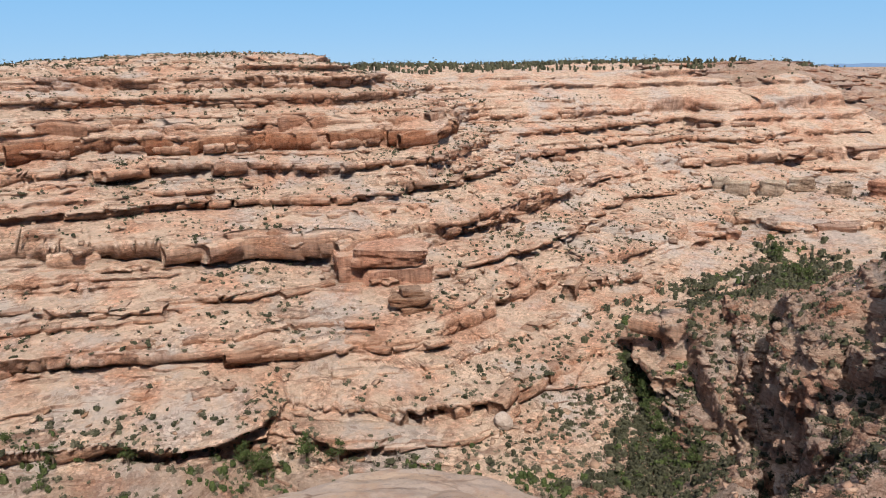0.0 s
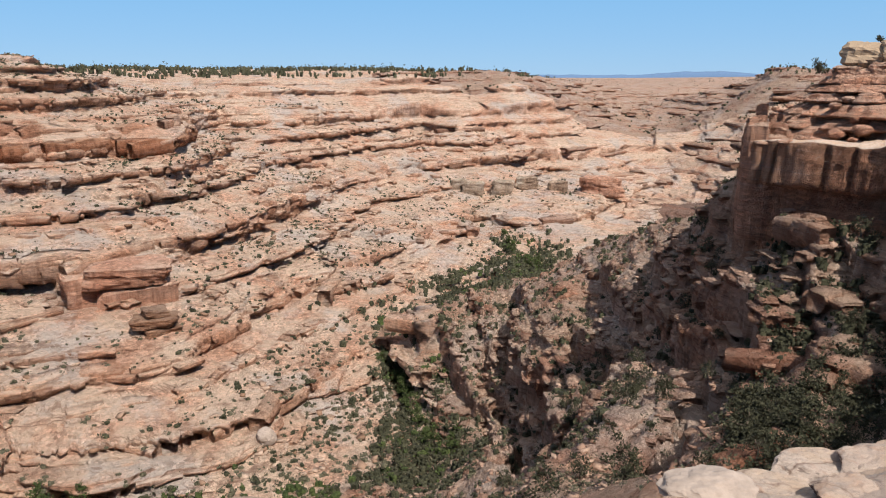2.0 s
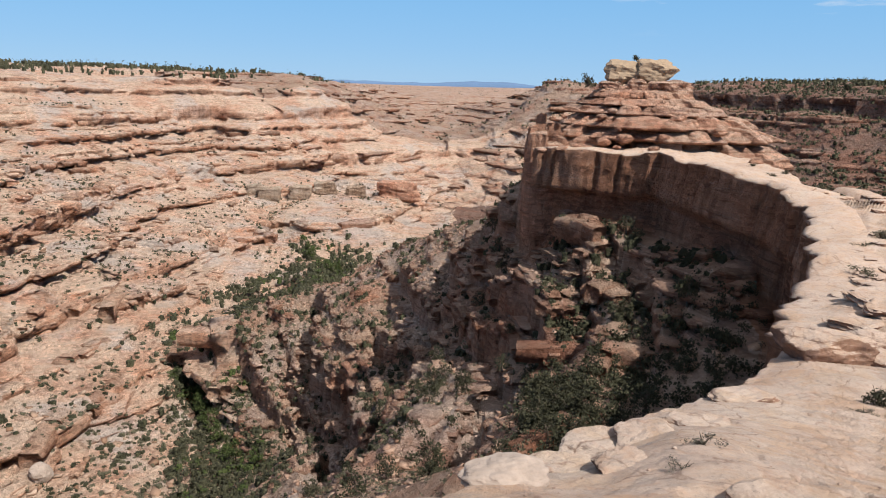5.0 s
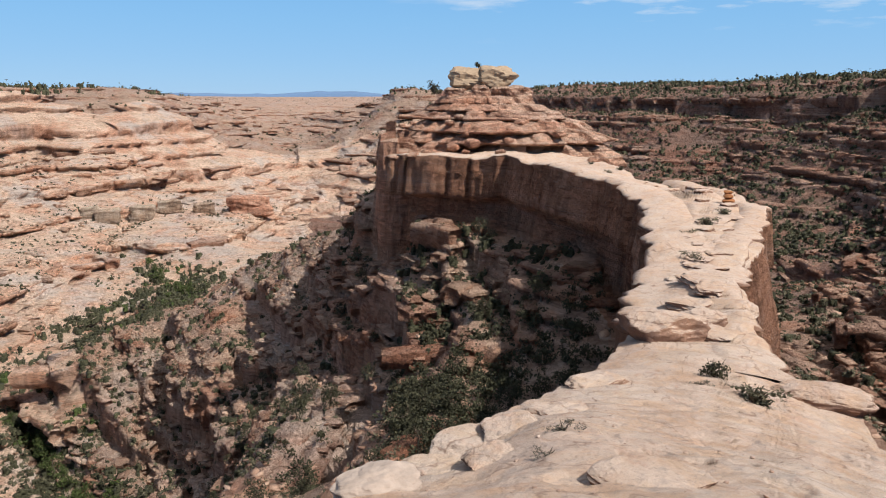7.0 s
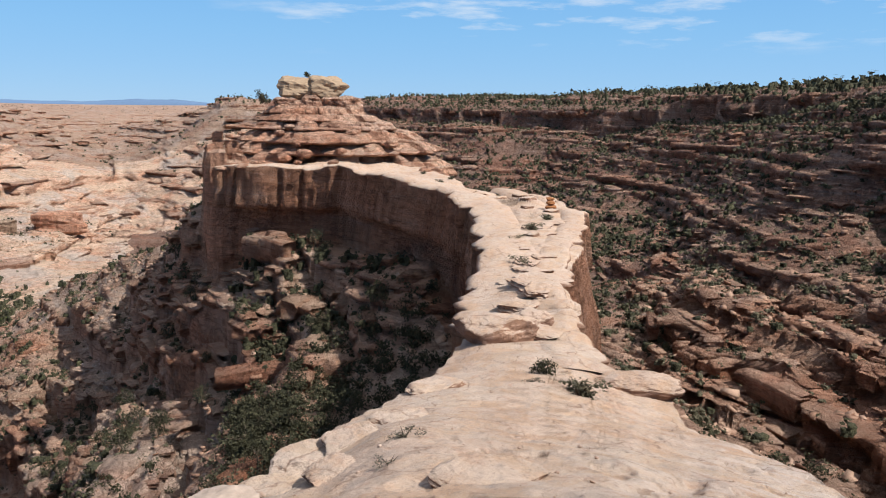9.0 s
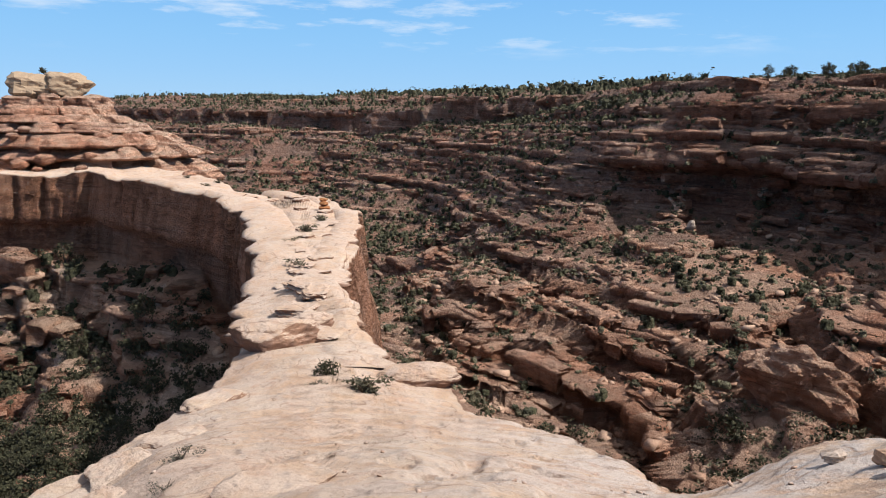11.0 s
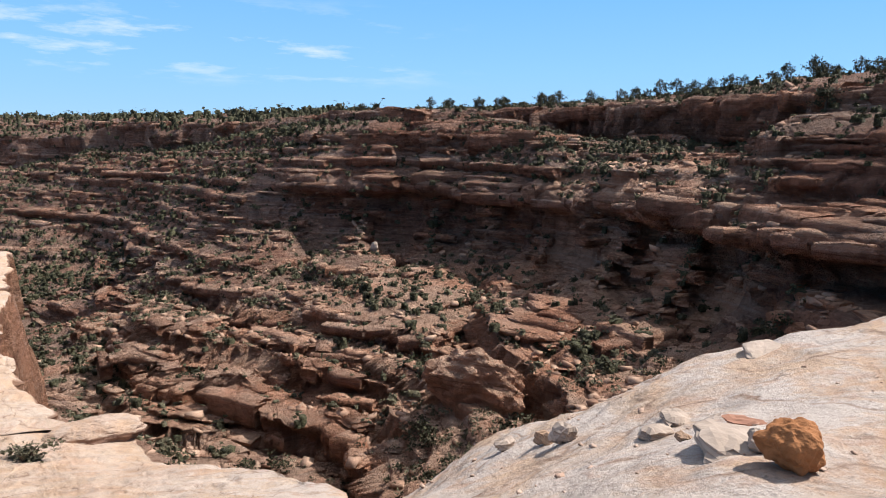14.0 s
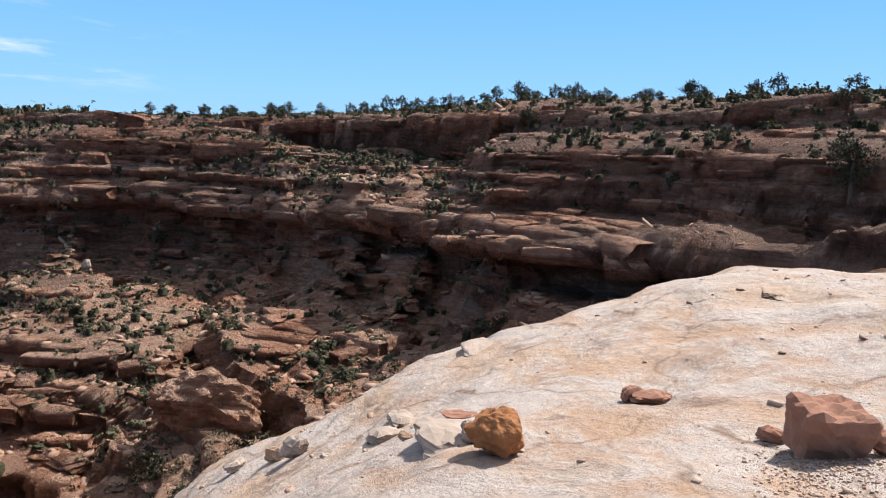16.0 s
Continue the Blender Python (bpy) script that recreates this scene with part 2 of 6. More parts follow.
def plain(name, colour, rough=0.85):
    s = Shader(name, rough)
    n = s.noise(4.0, 5, 0.65)
    return s.finish(s.mix(s.ramp(n, (0.35, 0.0), (0.65, 0.6)), colour, tuple(0.55 * c for c in colour)), (n, 0.4, 0.05))


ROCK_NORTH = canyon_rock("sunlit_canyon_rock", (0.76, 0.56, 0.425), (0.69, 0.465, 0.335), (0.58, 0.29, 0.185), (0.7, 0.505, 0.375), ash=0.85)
# south side: the canyon sandstone copied darker, its shade put into the colour
ROCK_SOUTH = canyon_rock("shade_toned_canyon_rock", (0.37, 0.245, 0.19), (0.31, 0.18, 0.132), (0.26, 0.118, 0.078), (0.24, 0.152, 0.116), 0.7)
# spur: a lighter copy of the south rock, sunlight put into the colour
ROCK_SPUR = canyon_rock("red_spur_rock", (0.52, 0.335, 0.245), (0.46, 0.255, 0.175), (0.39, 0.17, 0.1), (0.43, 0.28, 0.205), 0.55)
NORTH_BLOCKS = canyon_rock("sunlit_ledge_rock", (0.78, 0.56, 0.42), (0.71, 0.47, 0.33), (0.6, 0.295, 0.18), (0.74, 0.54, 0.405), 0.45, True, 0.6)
# south ledge blocks are toned below the north ones to stand for shade
SOUTH_BLOCKS = canyon_rock("shade_toned_red_ledge_rock", (0.5, 0.33, 0.25), (0.43, 0.25, 0.18), (0.36, 0.16, 0.1), (0.45, 0.3, 0.225), 0.55, True)
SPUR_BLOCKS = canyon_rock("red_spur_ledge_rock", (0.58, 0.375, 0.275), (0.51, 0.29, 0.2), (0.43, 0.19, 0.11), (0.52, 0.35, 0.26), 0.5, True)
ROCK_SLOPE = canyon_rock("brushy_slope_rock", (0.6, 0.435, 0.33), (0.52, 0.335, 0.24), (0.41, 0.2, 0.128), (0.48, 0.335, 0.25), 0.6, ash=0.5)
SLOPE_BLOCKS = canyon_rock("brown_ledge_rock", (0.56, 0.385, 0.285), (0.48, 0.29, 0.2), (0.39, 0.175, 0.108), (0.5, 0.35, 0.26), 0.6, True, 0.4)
FAR_ROCK = canyon_rock("far_banded_rock", (0.54, 0.385, 0.295), (0.47, 0.3, 0.21), (0.36, 0.18, 0.12), (0.43, 0.3, 0.22), 0.6, ash=0.4)
RED_CLIFF = canyon_rock("red_cliff_rock", (0.56, 0.32, 0.205), (0.5, 0.25, 0.145), (0.42, 0.165, 0.085), (0.56, 0.36, 0.25), 0.6, True)
SLICKROCK = slickrock("pale_slickrock")
BUTTE_ROCK = canyon_rock("butte_sandstone", (0.72, 0.455, 0.325), (0.66, 0.365, 0.245), (0.52, 0.235, 0.145), (0.72, 0.49, 0.365), 0.6)
RED_BEDS = canyon_rock("red_bedded_rock", (0.4, 0.248, 0.168), (0.36, 0.192, 0.12), (0.304, 0.144, 0.08), (0.368, 0.24, 0.168), 0.4)
RIDGE_CLIFF = canyon_rock("stained_cliff_rock", (0.56, 0.35, 0.245), (0.49, 0.275, 0.18), (0.4, 0.185, 0.11), (0.52, 0.34, 0.25), 0.7)
CAP_ROCK = plain("buff_cap_rock", (0.38, 0.275, 0.185))
ORANGE_STONE = plain("orange_stone", (0.33, 0.14, 0.058))
RED_STONE = plain("red_brown_stone", (0.31, 0.155, 0.105))
GREY_STONE = plain("pale_grey_stone", (0.39, 0.31, 0.255))
PINK_STONE = plain("pink_stone", (0.384, 0.256, 0.176))
BARK = plain("grey_brown_bark", (0.128, 0.096, 0.072))
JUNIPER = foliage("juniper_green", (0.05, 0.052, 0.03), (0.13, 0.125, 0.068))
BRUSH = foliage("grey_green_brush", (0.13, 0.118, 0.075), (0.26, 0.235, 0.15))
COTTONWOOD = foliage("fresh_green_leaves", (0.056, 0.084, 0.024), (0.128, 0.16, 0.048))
RUBBLE = mixed_stone("mixed_rubble", (0.24, 0.136, 0.084), (0.48, 0.352, 0.264))
DARK_RUBBLE = mixed_stone("mixed_dark_rubble", (0.25, 0.14, 0.095), (0.44, 0.3, 0.22))
GRIT = mixed_stone("pink_grit", (0.36, 0.23, 0.165), (0.5, 0.38, 0.31))


# ---- the lie of the land: bearing from the viewpoint, distance, height ----
CREEK = [(-75.0, 240, -104.0), (-50.0, 215, -103.0), (-34.8, 202, -99.1), (-27.5, 186, -99.0), (-16.8, 180, -102.4), (-4.0, 164, -102.0), (6.0, 157, -101.0), (14.0, 160, -99.0), (19.4, 170, -98.5), (16.8, 220, -99.4), (14.4, 268, -99.0), (27.0, 335, -91.6), (25.3, 400, -89.5), (33.0, 480, -90.0), (37.0, 650, -86.0)]
NORTH_FOOT = [(-34.3, 212, -91.2), (-18.6, 192, -91.5), (-8.5, 182, -95.3), (0.3, 185, -96.7), (12.6, 232, -96.3), (17.8, 290, -94.8), (25.3, 338, -91.2), (28.0, 420, -84.4)]
NORTH_BENCH = [(-33.6, 238, -79.6), (-20.2, 225, -78.4), (-4.4, 212, -86.9), (7.5, 245, -92.1), (14.2, 305, -87.2), (-32.7, 275, -60.9), (-19.6, 262, -64.0), (-2.4, 236, -80.5), (5.1, 285, -78.1), (17.4, 385, -84.1), (25.9, 480, -75.6), (30.7, 520, -79.9)]
NORTH_LEDGE = [(-32.1, 305, -46.7), (-19.3, 290, -55.2), (-4.1, 275, -65.6), (-31.6, 345, -32.1), (-16.9, 335, -39.2), (0.6, 345, -49.4), (9.6, 365, -69.8), (9.5, 470, -56.7), (20.0, 540, -67.7), (26.4, 620, -70.9), (18.3, 640, -44.1)]
NORTH_CLIFF = [(-34.0, 368, -26.0), (-24.6, 360, -29.5), (-14.7, 360, -31.4), (-3.8, 358, -34.5), (-31.2, 366, -13.7), (-15.7, 366, -18.1), (-2.0, 366, -26.5), (2.9, 520, -34.3), (9.4, 560, -27.1), (19.7, 630, -33.2), (22.4, 760, -24.7)]
NORTH_RIM = [(-60.0, 430, -2.0), (-30.8, 440, 6.9), (-22.1, 430, 5.4), (-13.0, 405, 4.2), (-9.2, 405, 3.2), (-5.4, 520, -1.8), (5.0, 610, -3.0), (17.6, 690, -2.9), (24.8, 730, -4.5), (23.7, 860, 2.1), (29.1, 1500, -13.3), (35.1, 2300, -24.6)]
MESA_NORTH = [(-60.0, 700, 8.0), (-30.0, 620, 7.0), (-10.0, 640, 4.5), (5.0, 800, 4.5), (20.0, 1000, 4.5), (-40.0, 1500, 18.0), (0.0, 1500, 16.0), (15.0, 2000, 14.0), (-60.0, 3500, 20.0), (0.0, 3500, 20.0), (22.0, 3500, 8.0), (34.0, 4000, -2.0), (28.0, 1900, -20.0)]
DOWNSTREAM = [(37.4, 680, -77.1), (34.7, 1050, -62.9), (32.5, 1500, -56.6), (38.7, 1150, -58.8), (39.5, 2000, -48.6), (40.9, 950, -44.2)]
NEAR_SLOPE = [(-60.0, 25, -26.0), (-60.0, 80, -64.0), (-60.0, 150, -94.0), (-30.0, 25, -26.0), (-30.0, 80, -66.0), (-30.0, 130, -95.0), (0.0, 25, -26.0), (0.0, 80, -66.0), (0.0, 120, -90.0), (15.0, 60, -50.0), (14.0, 120, -84.0), (22.0, 26, -24.0), (24.0, 60, -44.0), (24.0, 110, -70.0), (36.0, 26, -20.0), (44.0, 28, -19.0), (50.0, 36, -21.0), (31.0, 50, -34.0)]
AMPHITHEATRE = [(23.4, 165, -87.0), (25.0, 205, -76.3), (23.4, 238, -73.1), (18.6, 232, -81.1), (27.9, 245, -67.5), (32.4, 252, -55.3), (36.1, 228, -44.5), (30.5, 140, -62.7), (35.2, 165, -53.9), (30.4, 80, -47.6), (37.7, 85, -42.9), (42.3, 110, -39.5), (41.6, 74, -35.9), (49.2, 98, -31.1), (53.9, 80, -30.2), (41.0, 162, -25.5), (45.6, 121, -22.6), (53.1, 117, -21.8), (59.5, 98, -20.0), (62.0, 62, -31.0), (57.0, 45, -29.0)]
BEHIND_BUTTE = [(42.0, 210, -32.0), (50.0, 230, -36.0), (58.0, 210, -38.0), (44.0, 380, -68.0), (40.0, 300, -66.0), (54.0, 380, -62.0), (47.0, 560, -78.0), (66.0, 150, -42.0), (62.0, 300, -56.0)]
SOUTH_FLOOR = [(72.3, 185, -48.0), (76.6, 128, -43.1), (85.8, 100, -42.6), (93.0, 88, -41.8), (100.2, 78, -38.3), (113.9, 84, -28.9), (83.0, 55, -30.0), (95.0, 45, -28.0), (108.0, 40, -24.0), (122.0, 45, -22.0), (135.0, 50, -18.0)]
SOUTH_SPUR = [(79.8, 142, -36.3), (82.9, 175, -32.0), (92.5, 150, -30.5), (92.6, 124, -33.4), (99.5, 120, -30.5), (98.0, 172, -25.0), (94.0, 170, -25.8), (103.0, 166, -26.0), (99.0, 155, -27.6), (104.0, 145, -28.4), (108.5, 135, -28.6), (97.0, 140, -29.0), (106.2, 104, -31.2), (96.4, 108, -34.1), (99.8, 94, -35.6), (107.7, 90, -31.8), (110.2, 114, -27.8), (88.5, 116, -37.4), (76.7, 300, -42.9), (68.6, 420, -28.3), (64.6, 300, -41.7), (81.1, 300, -19.5), (74.7, 400, -8.7)]
SOUTH_ALCOVE = [(93.1, 188, -12.0), (98.8, 184, -10.8), (103.1, 180, -8.7), (106.5, 168, -10.2), (111.3, 154, -10.1), (116.9, 135, -10.2), (121.0, 120, -10.6), (93.2, 185, -23.4), (99.1, 180, -25.8), (103.4, 176, -24.5), (106.8, 164, -22.5), (111.7, 150, -22.6), (117.5, 131, -23.9), (121.8, 116, -24.8), (127.1, 105, -12.0), (138.1, 92, -9.6), (131.0, 86, -17.1), (137.9, 106, -3.8), (137.7, 120, 3.7), (150.8, 78, -7.7), (150.4, 92, -1.0), (150.1, 102, 4.2)]
SOUTH_RIM = [(44.0, 900, 3.0), (54.1, 700, 5.4), (61.2, 590, 2.5), (69.9, 490, 5.0), (78.1, 410, 6.9), (81.1, 380, 7.0), (89.8, 330, 11.2), (98.5, 285, 11.8), (106.8, 245, 12.5), (114.3, 215, 11.9), (119.8, 190, 11.1), (128.9, 160, 12.3), (141.6, 138, 10.7), (150.6, 118, 11.3)]
MESA_SOUTH = [(44.0, 1500, 5.0), (54.0, 1000, 6.0), (70.0, 700, 10.0), (85.0, 520, 14.0), (100.0, 420, 18.0), (115.0, 340, 20.5), (130.0, 260, 22.0), (145.0, 190, 18.0), (160.0, 120, 9.0), (50.0, 3000, 12.0), (75.0, 2500, 22.0), (100.0, 2000, 35.0), (130.0, 1500, 38.0), (160.0, 800, 25.0)]
BEHIND = [(165.0, 60, -3.0), (180.0, 40, -3.0), (190.0, 100, 4.0), (180.0, 300, 18.0), (200.0, 800, 25.0), (215.0, 60, -6.0), (225.0, 150, 2.0), (235.0, 500, 10.0), (250.0, 60, -28.0), (250.0, 150, -30.0), (265.0, 300, -20.0), (265.0, 60, -40.0), (280.0, 100, -80.0), (285.0, 180, -100.0), (285.0, 320, -60.0), (270.0, 1500, 15.0), (285.0, 500, 2.0)]
LEFT_EDGE = [(200.0, 26, -2.6), (235.0, 12, -3.0), (270.0, 7, -3.5), (-50.0, 7, -4.0), (-19.2, 8, -4.8), (-2.8, 10, -5.9), (6.7, 8.5, -5.4), (22.0, 8, -5.2), (35.3, 9, -5.5), (40.2, 11.5, -6.4), (46.5, 13.5, -7.4), (49.7, 18, -8.5), (55.9, 22, -9.3), (60.9, 30, -10.4), (62.4, 36, -10.5), (64.3, 55, -11.1), (62.2, 85, -10.3), (56.9, 106, -9.7), (51.9, 121, -9.6), (46.7, 127, -9.8), (42.8, 133, -9.9)]
FAR_EDGE = [(41.6, 150, -10.6), (42.6, 168, -11.0), (46.0, 186, -12.0), (54.0, 186, -12.0), (60.0, 160, -12.0)]
RIGHT_EDGE = [(61.7, 128, -10.4), (65.7, 102, -10.6), (71.3, 80, -10.9), (70.9, 58, -10.8), (70.1, 46, -10.4), (71.5, 37, -10.5), (72.8, 31, -10.3), (74.9, 28, -10.2), (78.9, 29, -10.5), (80.6, 24, -10.0), (88.4, 18, -8.3), (94.7, 15, -7.3), (100.2, 12, -6.1), (108.8, 11, -4.3), (116.6, 10.5, -3.6), (122.2, 11, -3.0), (131.0, 12, -2.5), (140.4, 14, -2.0), (146.3, 16, -1.8), (156.0, 18, -1.9), (172.0, 26, -2.0)]
RIDGE_TOP = [(0.0, 0.8, -1.6), (90.0, 0.8, -1.6), (180.0, 0.8, -1.6), (270.0, 0.8, -1.6), (69.2, 26, -9.6), (60.7, 8.5, -4.8), (75.8, 13.5, -6.5), (56.8, 14, -6.5), (67.3, 45, -10.7), (67.2, 62, -10.7), (60.3, 105, -10.1), (129.2, 4.6, -1.9), (120.9, 4.7, -2.1), (142.9, 7.5, -1.9), (154.9, 4.5, -1.6), (117.2, 4.8, -2.2), (85.9, 10, -5.2), (30.0, 4, -2.6), (60.0, 4, -2.4), (90.0, 4, -2.2), (0.0, 4, -2.5), (300.0, 3.5, -2.2), (220.0, 6, -1.8), (150.0, 5, -1.7), (180.0, 8, -1.7), (50.0, 150, -9.5), (47.0, 165, -10.5)]


# beds that stand as cliffs: foot and top of each
CLIFF_BEDS = [(-98, -92), (-86.5, -81), (-73.5, -71), (-66, -57.5), (-50, -47), (-40.5, -36), (-32, -19.5), (-12.5, -9), (-4, 1.5), (5, 9.5)]


def lattice(i, j, k, seed):
    n = (i * 374761393 + j * 668265263 + k * 2147483647 + seed * 974711) & 0xFFFFFFFF
    n = ((n ^ (n >> 13)) * 1274126177) & 0xFFFFFFFF
    n = ((n ^ (n >> 15)) * 2246822519) & 0xFFFFFFFF
    return ((n >> 8) & 0xFFFF).astype(np.float32) / 32767.5 - 1.0


def bumps2(x, y, size, seed=0):
    """Smooth noise from -1 to 1 with bumps about size metres apart."""
    x, y = x / size, y / size
    i, j = np.floor(x).astype(np.int64), np.floor(y).astype(np.int64)
    u, v = (x - i).astype(np.float32), (y - j).astype(np.float32)
    u, v = u * u * (3 - 2 * u), v * v * (3 - 2 * v)
    a, b2 = lattice(i, j, 0, seed), lattice(i + 1, j, 0, seed)
    c, d = lattice(i, j + 1, 0, seed), lattice(i + 1, j + 1, 0, seed)
    a = a + (b2 - a) * u
    return a + (c + (d - c) * u - a) * v


def bumps3(x, y, z, seed=0):
    k = np.floor(z).astype(np.int64)
    w = (z - k).astype(np.float32)
    w = w * w * (3 - 2 * w)
    i, j = np.floor(x).astype(np.int64), np.floor(y).astype(np.int64)
    u, v = (x - i).astype(np.float32), (y - j).astype(np.float32)
    u, v = u * u * (3 - 2 * u), v * v * (3 - 2 * v)
    out = []
    for kk in (k, k + 1):
        a, b2 = lattice(i, j, kk, seed), lattice(i + 1, j, kk, seed)
        c, d = lattice(i, j + 1, kk, seed), lattice(i + 1, j + 1, kk, seed)
        a = a + (b2 - a) * u
        out.append(a + (c + (d - c) * u - a) * v)
    return out[0] + (out[1] - out[0]) * w


def rough2(x, y, size, octaves, seed=0, keep=0.5):
    total, weight = 0.0, 1.0
    for o in range(octaves):
        total = total + weight * bumps2(x, y, size, seed + 17 * o)
        size, weight = size * 0.47, weight * keep
    return total


def spread(az, dist):
    """Coordinates in which near and far ground count alike."""
    return np.stack([1.6 * np.sin(az), 1.6 * np.cos(az), 0.75 * np.log(dist)], -1)


class Lay:
    """A smooth surface through landmark heights, kept on a grid of bearings and log distances."""
    STEP_A, STEP_R, FIRST = radians(0.4), 0.016, math.log(0.5)
    NA, NR = 900, 572

    def __init__(self, marks, soft):
        marks = np.array(marks, float)
        p = spread(np.radians(marks[:, 0]), marks[:, 1])
        kernel = np.sqrt(((p[:, None] - p[None]) ** 2).sum(-1) + soft * soft)
        n = len(p)
        big = np.zeros((n + 4, n + 4))
        big[:n, :n] = -kernel + 0.002 * np.eye(n)
        big[:n, n], big[:n, n + 1:] = 1, p
        big[n:, :n] = big[:n, n:].T
        w = np.linalg.solve(big, np.concatenate([marks[:, 2], np.zeros(4)]))
        az = np.arange(self.NA) * self.STEP_A
        dist = np.exp(self.FIRST + np.arange(self.NR) * self.STEP_R)
        self.grid = np.zeros((self.NA, self.NR))
        for i in range(self.NA):
            q = spread(np.full(self.NR, az[i]), dist)
            k = np.sqrt(((q[:, None] - p[None]) ** 2).sum(-1) + soft * soft)
            self.grid[i] = -k @ w[:n] + w[n] + q @ w[n + 1:]

    def __call__(self, az, dist):
        return on_grid(self.grid, az, dist)


def on_grid(grid, az, dist):
    a = np.mod(az / Lay.STEP_A, Lay.NA)
    r = np.clip((np.log(dist) - Lay.FIRST) / Lay.STEP_R, 0, Lay.NR - 1.001)
    i, j = np.floor(a).astype(np.int64), np.floor(r).astype(np.int64)
    u, v = a - i, r - j
    i, i2 = i % Lay.NA, (i + 1) % Lay.NA
    return (grid[i, j] * (1 - u) + grid[i2, j] * u) * (1 - v) + (grid[i, j + 1] * (1 - u) + grid[i2, j + 1] * u) * v


LAND = Lay(CREEK + NORTH_FOOT + NORTH_BENCH + NORTH_LEDGE + NORTH_CLIFF + NORTH_RIM + MESA_NORTH + DOWNSTREAM + NEAR_SLOPE + AMPHITHEATRE
           + BEHIND_BUTTE + SOUTH_FLOOR + SOUTH_SPUR + SOUTH_ALCOVE + SOUTH_RIM + MESA_SOUTH + BEHIND, 0.03)
RIDGE = Lay(LEFT_EDGE + FAR_EDGE + RIGHT_EDGE + RIDGE_TOP, 0.05)


def inside_ridge():
    """Signed distance to the ridge's outline on the grid, positive within."""
    line = LEFT_EDGE + FAR_EDGE + RIGHT_EDGE
    pts = np.array([(d * math.sin(radians(a)), d * math.cos(radians(a))) for a, d, _ in line])
    az = np.arange(Lay.NA)[:, None] * Lay.STEP_A
    dist = np.exp(Lay.FIRST + np.arange(Lay.NR) * Lay.STEP_R)[None]
    x, y = dist * np.sin(az), dist * np.cos(az)
    best, odd = np.full(x.shape, 1e9), np.zeros(x.shape, bool)
    for p, q in zip(pts, np.roll(pts, -1, 0)):
        e = q - p
        t = np.clip(((x - p[0]) * e[0] + (y - p[1]) * e[1]) / (e @ e), 0, 1)
        best = np.minimum(best, np.hypot(x - p[0] - t * e[0], y - p[1] - t * e[1]))
        cross = (p[1] > y) != (q[1] > y)
        odd ^= cross & (x < e[0] * (y - p[1]) / (e[1] if e[1] else 1e-9) + p[0])
    return np.where(odd, best, -best)


WITHIN = inside_ridge()


# ---- courses: single ledges that can be followed along the slopes; (bearing, distance) along the crest, uphill to its left, then face height and run-out below ----
SLOPE_COURSES = [
    ([(32.9, 215), (33.4, 196), (35.6, 173), (38.8, 134), (41.2, 113), (42.2, 102), (41.7, 90), (40.6, 75)], 8.5, 14),
    ([(37.3, 192), (38.4, 159), (41.2, 129), (43.3, 119), (44.5, 108), (44.7, 95), (44.0, 82)], 7.8, 9),
    ([(39.7, 178), (42.5, 142), (46.5, 122), (49.0, 106), (50.0, 97), (49.4, 88)], 7.0, 9),
    ([(51.0, 112), (53.0, 104), (54.4, 92), (54.0, 82)], 5.4, 8),
    ([(26.0, 251), (26.0, 216), (26.4, 199), (28.1, 172), (29.2, 146), (29.3, 116)], 12.4, 14),
    ([(19.2, 231), (20.4, 224), (21.2, 213), (22.4, 198), (23.8, 185), (24.3, 173)], 12.4, 12),
    ([(31.1, 187), (33.4, 165), (33.9, 137), (32.4, 124), (31.0, 110)], 9.3, 10),
    ([(16.4, 254), (17.6, 225), (19.4, 199), (21.0, 182)], 7.8, 9),
    ([(22.5, 245), (23.2, 220), (24.2, 204), (25.8, 186), (26.8, 165), (27.2, 140)], 7.8, 9),
]
SPUR_COURSES = [
    ([(81.5, 186), (82.9, 178), (85.6, 163), (87.9, 152), (92.5, 140), (97.1, 128), (101.6, 118), (105.6, 110)], 4.0, 8),
    ([(79.8, 160), (80.9, 150), (83.8, 139), (86.4, 134), (89.9, 127), (93.6, 116), (97.3, 109), (99.7, 104), (100.3, 95)], 5.8, 8),
    ([(87.9, 141), (92.6, 128), (97.2, 117), (100.9, 108), (103.7, 98)], 3.8, 6),
    ([(79.0, 152), (79.5, 144), (80.0, 136), (83.4, 126), (87.1, 119), (90.0, 109), (93.8, 101), (96.7, 94), (98.6, 86), (99.7, 77)], 6.2, 8),
    ([(76.4, 134), (80.2, 117), (83.0, 109), (86.7, 104), (89.2, 95), (93.0, 89), (95.0, 83)], 6.2, 9),
    ([(107.0, 130), (108.2, 116), (109.5, 105), (112.9, 93), (115.5, 82)], 8.1, 9),
    ([(88.0, 113), (91.5, 105), (95.0, 98), (97.6, 90)], 3.2, 5),
    ([(76.0, 230), (80.0, 214), (86.0, 202), (90.0, 190)], 3.2, 9),
    ([(72.5, 240), (76.5, 205), (79.5, 186), (81.0, 174)], 3.8, 9),
]
